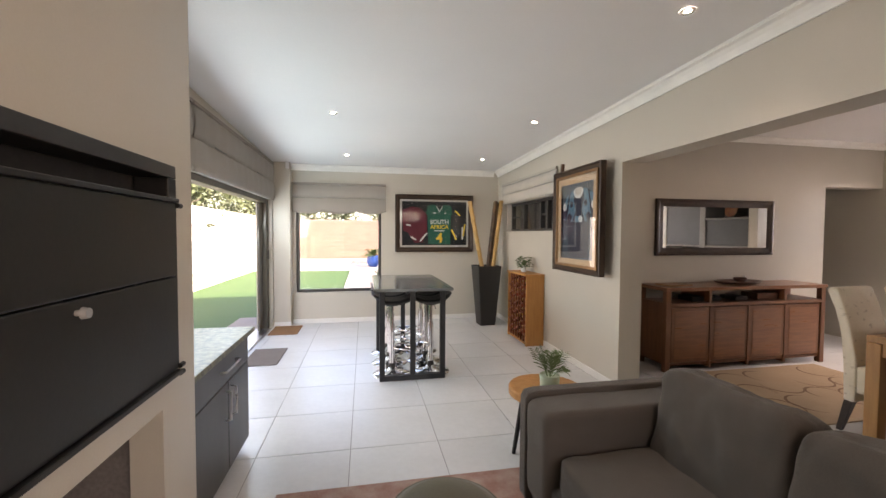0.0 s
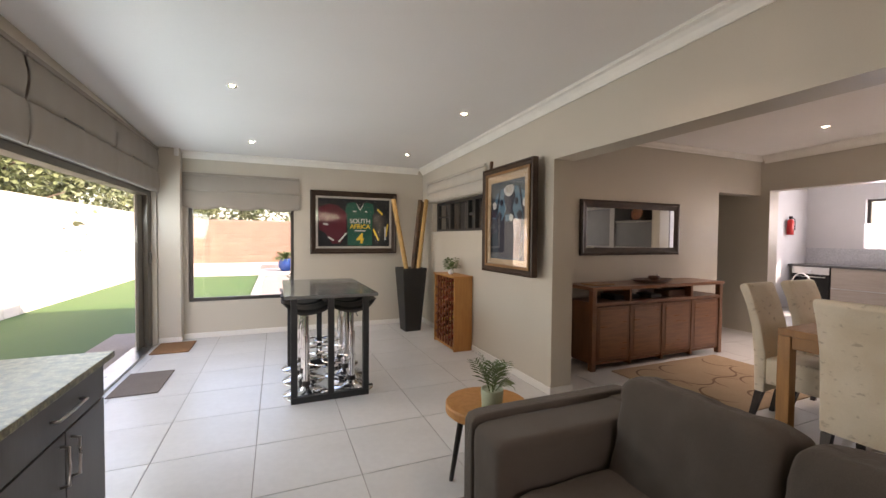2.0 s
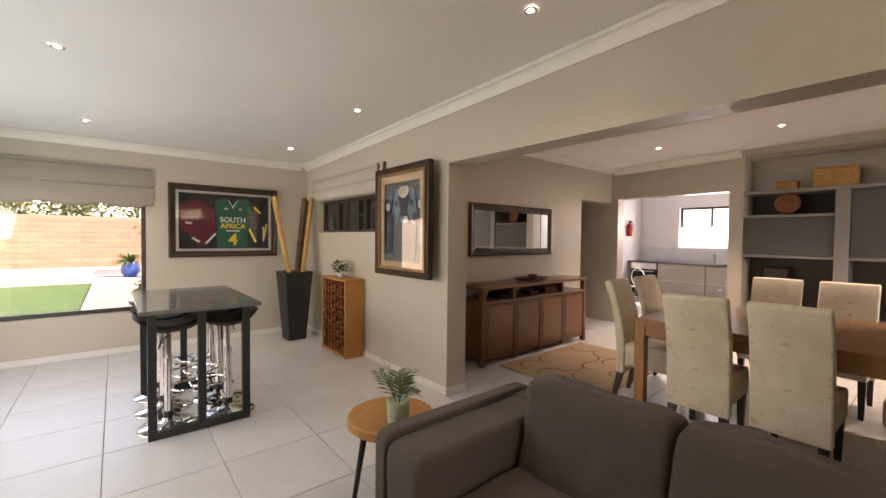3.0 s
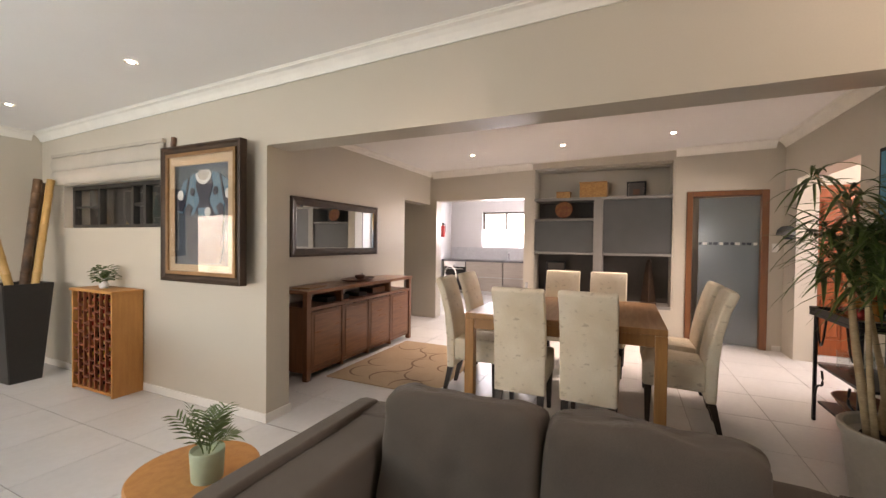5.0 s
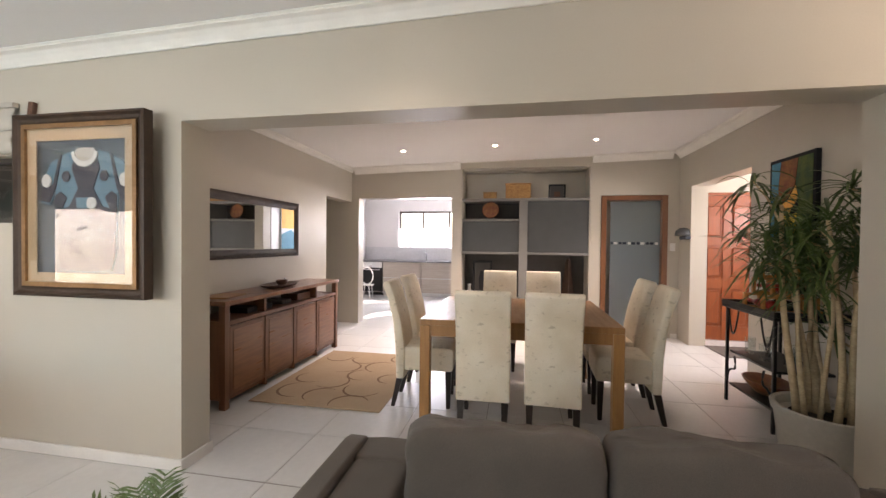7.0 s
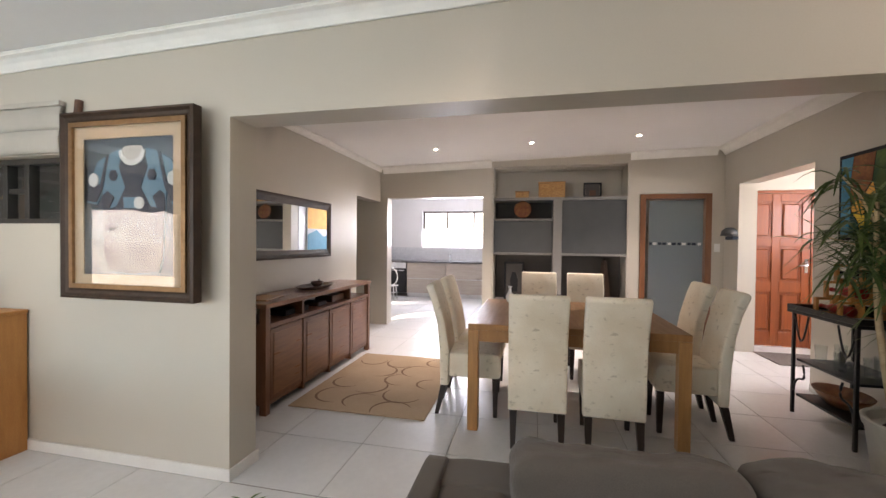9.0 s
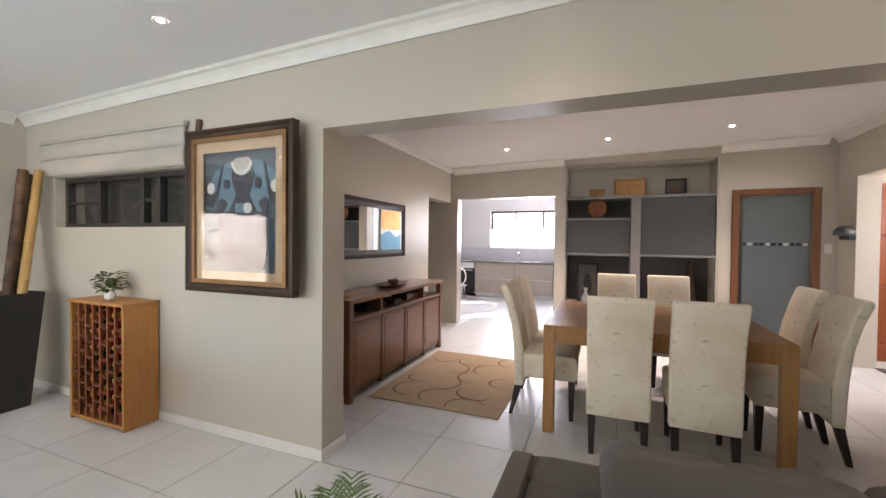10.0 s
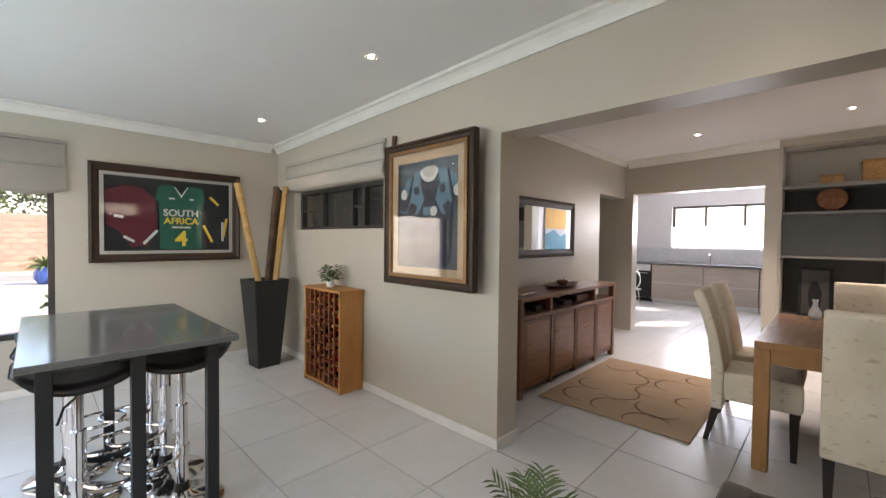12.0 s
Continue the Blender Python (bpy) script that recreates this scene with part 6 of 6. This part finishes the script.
for k in range(12):
    a, r = k * 2.4, 0.05 + 0.10 * math.sqrt(k / 12)
    x0, y0 = r * math.cos(a), r * math.sin(a)
    h = random.uniform(1.25, 1.68)
    lx, ly = x0 * 1.3 + random.uniform(-0.16, 0.32) * (1.85 - h) * 1.6, y0 * 1.2 + random.uniform(-0.06, 0.10)
    pts = [(x0 + (lx - x0) * u ** 1.3 + 0.02 * math.sin(u * 5 + k), y0 + (ly - y0) * u ** 1.4 + 0.02 * math.cos(u * 4 + k), 0.34 + (h - 0.34) * u) for u in [i / 10 for i in range(11)]]
    thick = 0.036 if k == 0 else random.uniform(0.012, 0.022)
    part("cane", tube(pts, thick, 9, 0.010), M["cane"], plant, smooth=True)
    tufts.append(Vector(pts[-1]))
    tufts.append(Vector(pts[-2]) + Vector((random.uniform(-0.05, 0.12), random.uniform(-0.05, 0.10), 0.0)))
    tip = Vector(pts[-2])
    end = tip + Vector((random.uniform(-0.12, 0.22), random.uniform(-0.05, 0.14), random.uniform(0.05, 0.28)))
    part("side_shoot", tube([tip, tip.lerp(end, 0.5) + Vector((0, 0, 0.03)), end], 0.008, 6, 0.005), M["cane"], plant, smooth=True)
    tufts.append(end)
    if k % 2:
        mid = Vector(pts[7]) + Vector((random.uniform(-0.12, 0.16), random.uniform(-0.04, 0.12), random.uniform(0.0, 0.1)))
        part("side_shoot", tube([pts[7], mid], 0.007, 6, 0.005), M["cane"], plant, smooth=True)
        tufts.append(mid)
    if k in (2, 7):
        low = Vector(pts[4]) + Vector((random.uniform(0.05, 0.22), random.uniform(0.02, 0.12), 0.08))
        part("side_shoot", tube([pts[4], low], 0.007, 6, 0.005), M["cane"], plant, smooth=True)
        tufts.append(low)
bm = bmesh.new()
for p in tufts:
    for k in range(18):
        a = k * 2.4 + random.uniform(-0.4, 0.4)
        d = (math.cos(a), math.sin(a) * 0.8, random.uniform(-0.25, 1.2))
        strap_leaf(bm, p + Vector((0, 0, random.uniform(-0.07, 0.05))), d, random.uniform(0.16, 0.33), random.uniform(0.013, 0.021), random.uniform(0.2, 0.9))
for v in bm.verts:
    v.co.y = max(v.co.y, YR + 0.045 - tpy)
    if v.co.x < -0.28:
        v.co.x = -0.28 + (v.co.x + 0.28) * 0.3
part("foliage", bm, M["leaf"], plant, "narrow arching dark green leaves")

# ---- kitchen ----
KX = 9.64
for k, (y0, y1) in enumerate(((2.0, 2.75), (2.76, 3.65), (3.66, 4.62))):
    kc = thing("kitchen_unit", "grey-brown wood-grain kitchen base unit with two drawers", "kitchen unit", pose(KX, 0, 0), "kitchen base units")
    part("body", box(0.02, 0.58, y0, y1, 0.10, 0.83), M["kit_wood"], kc)
    part("plinth", box(0.06, 0.56, y0, y1, 0.0, 0.099), M["steel"], kc)
    for z0, z1 in ((0.105, 0.44), (0.46, 0.825)):
        part("drawer_front", box(0.0, 0.019, y0 + 0.004, y1 - 0.004, z0, z1, bevel=0.003), M["kit_wood"], kc)
    part("finger_rail", box(-0.006, 0.0, y0 + 0.004, y1 - 0.004, 0.441, 0.458), M["steel"], kc)
ov = thing("oven", "black glass-fronted built-under kitchen oven", "oven", pose(KX, 0, 0))
part("body", box(0.02, 0.58, 4.64, 5.24, 0.10, 0.83), M["black"], ov)
part("door", box(0.0, 0.019, 4.645, 5.235, 0.14, 0.68, bevel=0.004), M["backing"], ov)
part("control_panel", box(0.0, 0.019, 4.645, 5.235, 0.69, 0.825, bevel=0.003), M["steel"], ov)
part("handle", tube([(0.0, 4.70, 0.64), (-0.035, 4.71, 0.64), (-0.035, 5.17, 0.64), (0.0, 5.18, 0.64)], 0.009), M["steel"], ov, smooth=True)
solo("kitchen_worktop", box(KX - 0.03, 10.24, 1.96, 5.29, 0.832, 0.872, bevel=0.004), M["worktop"], "dark polished kitchen worktop under the window", "worktop")
setting("trim_splashback", box(10.236, 10.249, 1.96, 5.29, 0.873, 1.19), M["splash"], "grey mosaic tile splashback")
tap = thing("kitchen_tap", "chrome swan-neck kitchen mixer tap", "tap", pose(10.08, 3.62, 0.873))
part("spout", tube([(0, 0, 0), (0, 0, 0.16), (-0.03, 0, 0.20), (-0.09, 0, 0.205), (-0.13, 0, 0.17)], 0.011), M["chrome"], tap, smooth=True)
part("lever", tube([(0, 0, 0.06), (0, 0.05, 0.09)], 0.007), M["chrome"], tap, smooth=True)
fe = thing("fire_extinguisher", "red fire extinguisher hung on the kitchen wall", "extinguisher", pose(9.55, 5.235, 1.45))
part("cylinder", lathe([(0.0, 0.0), (0.05, 0.0), (0.055, 0.01), (0.055, 0.27), (0.03, 0.31), (0.0, 0.315)], 20), M["red"], fe, smooth=True)
part("valve", box(-0.02, 0.02, -0.03, 0.02, 0.316, 0.37, bevel=0.006), M["backing"], fe)
part("hose", tube([(0.02, -0.03, 0.34), (0.07, -0.04, 0.30), (0.075, -0.04, 0.10)], 0.008), M["backing"], fe, smooth=True)
hs = thing("high_chair", "small white bentwood kitchen stool by the oven", "chair", pose(9.2, 4.86, 0))
part("hoop", tube([(0.18 * math.cos(a) * 0.4, 0.18 * math.cos(a), 0.52 + 0.20 * math.sin(a)) for a in [i * math.pi * 2 / 20 for i in range(21)]], 0.012), M["ceramic"], hs, smooth=True)
part("seat", lathe([(0.0, 0.30), (0.17, 0.30), (0.175, 0.32), (0.0, 0.335)], 24), M["ceramic"], hs, smooth="auto")
for k in range(4):
    a = radians(45 + 90 * k)
    part("leg", cyl((0.16 * math.cos(a), 0.16 * math.sin(a), 0), (0.12 * math.cos(a), 0.12 * math.sin(a), 0.30), 0.012, 0.012, 8), M["ceramic"], hs)

# ---- garden ----
setting("ground", box(-60, 60, -40, 90, -0.30, -0.14), M["earth"], "bare earth ground reaching the horizon")
setting("lawn", box(-4.1, -0.5, 3.0, 16.4, -0.139, -0.085), M["grass"], "short green lawn beside the house")
setting("lawn_side", box(-4.1, -2.0, -6.0, 2.995, -0.139, -0.085), M["grass"], "short green lawn beside the house")
setting("apron", box(-2.02, -1.50, 1.9, 7.4, -0.139, -0.055, bevel=0.006), M["paving"], "grey-pink paved apron outside the sliding door")
setting("terrace", box(-4.1, 8.0, 16.45, 24.0, -0.139, -0.075), M["paving_light"], "pale sunlit paving round the pool")
setting("path_back", box(-0.30, 3.2, 6.78, 16.4, -0.139, -0.085), M["paving"], "grey paved path behind the house")
setting("kerb", box(-0.49, -0.31, 6.78, 16.4, -0.139, -0.03, bevel=0.01), M["paving_light"], "pale concrete kerb between lawn and path")
setting("pool_water", box(-0.6, 3.4, 19.4, 22.0, -0.074, -0.07), M["water"], "blue swimming pool water")
setting("wall_garden_west", box(-4.35, -4.1, -8.0, 24.0, -0.14, 2.05), M["stone"], "pale stone block garden boundary wall")
setting("wall_garden_north", box(-4.1, 9.0, 24.02, 24.22, -0.14, 2.15), M["mortar"], "weathered red-brown brick garden wall")
up = thing("garden_pot", "blue glazed garden pot with a spiky plant", "planter", pose(0.42, 18.0, -0.074))
part("pot", lathe([(0.0, 0.0), (0.16, 0.0), (0.26, 0.15), (0.28, 0.32), (0.22, 0.46), (0.24, 0.50), (0.20, 0.50), (0.0, 0.44)], 28), M["blue"], up, smooth=True)
bm = bmesh.new()
for k in range(90):
    a = random.uniform(0, 6.283)
    strap_leaf(bm, (0, 0, 0.48), (math.cos(a), math.sin(a), random.uniform(0.3, 2.2)), random.uniform(0.5, 0.85), 0.06, 0.5)
part("foliage", bm, M["leaf_light"], up)


def leaf_cloud(bm, centre, size, count, leaf, rnd):
    """Scatters small folded leaves in clumps through an uneven volume."""
    clumps = [Vector((rnd.gauss(0, 0.42), rnd.gauss(0, 0.42), rnd.gauss(0, 0.40))) for _ in range(max(8, count // 70))]
    for _ in range(count):
        c = rnd.choice(clumps)
        p = c + Vector((rnd.gauss(0, 0.15), rnd.gauss(0, 0.15), rnd.gauss(0, 0.14)))
        p = Vector((centre[0] + p.x * size[0], centre[1] + p.y * size[1], centre[2] + p.z * size[2]))
        d = Vector((rnd.uniform(-1, 1), rnd.uniform(-1, 1), rnd.uniform(-0.8, 0.5))).normalized()
        s = d.orthogonal().normalized()
        s.rotate(Matrix.Rotation(rnd.uniform(0, 6.28), 3, d))
        q = leaf * rnd.uniform(0.6, 1.3)
        bm.faces.new([bm.verts.new(x) for x in (p, p + d * q * 0.5 + s * q * 0.28, p + d * q, p + d * q * 0.5 - s * q * 0.28)])


def tree(x, y, h, spread, count, leaf, seed, label, low=0.55):
    rnd = random.Random(seed)
    t = thing("tree", label, "tree", pose(x, y, -0.14))
    bm = bmesh.new()
    add_tube(bm, [(0, 0, 0), (0.05, 0.03, h * 0.3), (0.0, 0.08, h * 0.6), (0.05, 0.05, h * 0.9)], 0.13, 9, 0.03)
    for k in range(7):
        a, z = k * 2.4, h * (0.32 + 0.08 * k)
        e = (math.cos(a) * spread * 0.7, math.sin(a) * spread * 0.7, z + h * 0.18)
        add_tube(bm, [(0.02, 0.04, z), (e[0] * 0.5, e[1] * 0.5, z + h * 0.12), e], 0.05, 6, 0.012)
    part("trunk", bm, M["bark"], t, smooth=True)
    bm = bmesh.new()
    leaf_cloud(bm, (0, 0, h * (low + 0.15)), (spread, spread, h * 0.42), count, leaf, rnd)
    part("crown", bm, M["tree_leaf"], t)


for i, y in enumerate((4.5, 7.5, 10.5, 13.5, 16.5, 20.0, 23.5)):
    tree(-6.2 - 0.5 * (i % 3), y, 4.6 + 0.5 * (i % 2), 2.0, 5200, 0.17, i, "leafy garden tree behind the pale boundary wall")
for i, x in enumerate((-4.5, -1.8, 0.9, 3.6, 6.4)):
    tree(x, 26.0 + (i % 2), 4.4 + 0.4 * (i % 3), 2.1, 4200, 0.19, 20 + i, "leafy garden tree behind the brick wall")


def shrub(x, y, w, h, count, leaf, seed, label):
    rnd = random.Random(seed)
    t = thing("shrub", label, "shrub", pose(x, y, -0.08))
    bm = bmesh.new()
    for k in range(6):
        a = k * 1.05
        add_tube(bm, [(0, 0, 0), (w * 0.2 * math.cos(a), w * 0.2 * math.sin(a), h * 0.4), (w * 0.4 * math.cos(a), w * 0.4 * math.sin(a), h * 0.8)], 0.012, 5, 0.004)
    part("stems", bm, M["bark"], t)
    bm = bmesh.new()
    leaf_cloud(bm, (0, 0, h * 0.55), (w * 0.6, w * 0.6, h * 0.45), count, leaf, rnd)
    for v in bm.verts:
        v.co.z = max(v.co.z, 0.01)
    part("leaves", bm, M["leaf_light"], t)


shrub(0.75, 9.4, 0.7, 0.75, 1400, 0.10, 40, "yellow-green shrub beside the paved path")
shrub(1.9, 17.0, 1.2, 1.3, 1600, 0.13, 41, "yellow-green shrub near the pool")

# ---- floor tiles, bricks: the many small pieces ----
TS, GAP = 0.565, 0.005
floor_ob = bpy.data.objects["floor"]


def tile_mesh(w, d):
    bm = bmesh.new()
    b = 0.0015
    lo = [bm.verts.new(p) for p in ((0, 0, -0.0035), (w, 0, -0.0035), (w, d, -0.0035), (0, d, -0.0035))]
    mid = [bm.verts.new(p) for p in ((0, 0, -0.001), (w, 0, -0.001), (w, d, -0.001), (0, d, -0.001))]
    hi = [bm.verts.new(p) for p in ((b, b, 0), (w - b, b, 0), (w - b, d - b, 0), (b, d - b, 0))]
    for a, c in ((lo, mid), (mid, hi)):
        for i in range(4):
            bm.faces.new((a[i], a[(i + 1) % 4], c[(i + 1) % 4], c[i]))
    bm.faces.new(hi)
    return mesh_of("floor_tile", bm, M["tile"])


tiles = {}
AREAS = [(XL, XA, -1.5, YN), (XA, XB, -0.86, YS), (XB, KX + 0.1, 2.0, 5.3), (4.4, XB, -3.0, -0.86), (5.36, XB, YS, 6.5), (XB, 8.3, -0.8, 0.9)]
seen = set()
for ax0, ax1, ay0, ay1 in AREAS:
    ix0, ix1 = math.floor((ax0 + 0.055) / TS) - 1, math.ceil((ax1 + 0.055) / TS) + 1
    iy0, iy1 = math.floor((ay0 - 3.295) / TS) - 1, math.ceil((ay1 - 3.295) / TS) + 1
    for i in range(ix0, ix1):
        for j in range(iy0, iy1):
            x0, x1 = max(ax0, -0.055 + i * TS + GAP / 2), min(ax1, -0.055 + (i + 1) * TS - GAP / 2)
            y0, y1 = max(ay0, 3.295 + j * TS + GAP / 2), min(ay1, 3.295 + (j + 1) * TS - GAP / 2)
            if x1 - x0 < 0.01 or y1 - y0 < 0.01:
                continue
            key = (round(x1 - x0, 3), round(y1 - y0, 3))
            if key not in tiles:
                tiles[key] = tile_mesh(*key)
            ob = new("tile", tiles[key])
            ob.location = (x0, y0, 0.0)
            ob.parent = floor_ob

brick_me = mesh_of("brick", box(0, 0.44, -0.012, 0.0, 0, 0.20, bevel=0.008, seg=1), M["brick"])
wall_ob = bpy.data.objects["wall_garden_north"]
for r in range(10):
    for c in range(20):
        ob = new("brick", brick_me)
        ob.location = (-4.1 + c * 0.46 + (0.23 if r % 2 else 0.0), 24.018, -0.10 + r * 0.22)
        ob.parent = wall_ob

stone_me = mesh_of("stone_block", box(-0.012, 0.0, 0, 0.44, 0, 0.19, bevel=0.008, seg=1), M["stone"])
west_ob = bpy.data.objects["wall_garden_west"]
for r in range(10):
    for c in range(30):
        ob = new("stone_block", stone_me)
        ob.location = (-4.086, 3.0 + c * 0.455 + (0.22 if r % 2 else 0.0), -0.08 + r * 0.205)
        ob.parent = west_ob
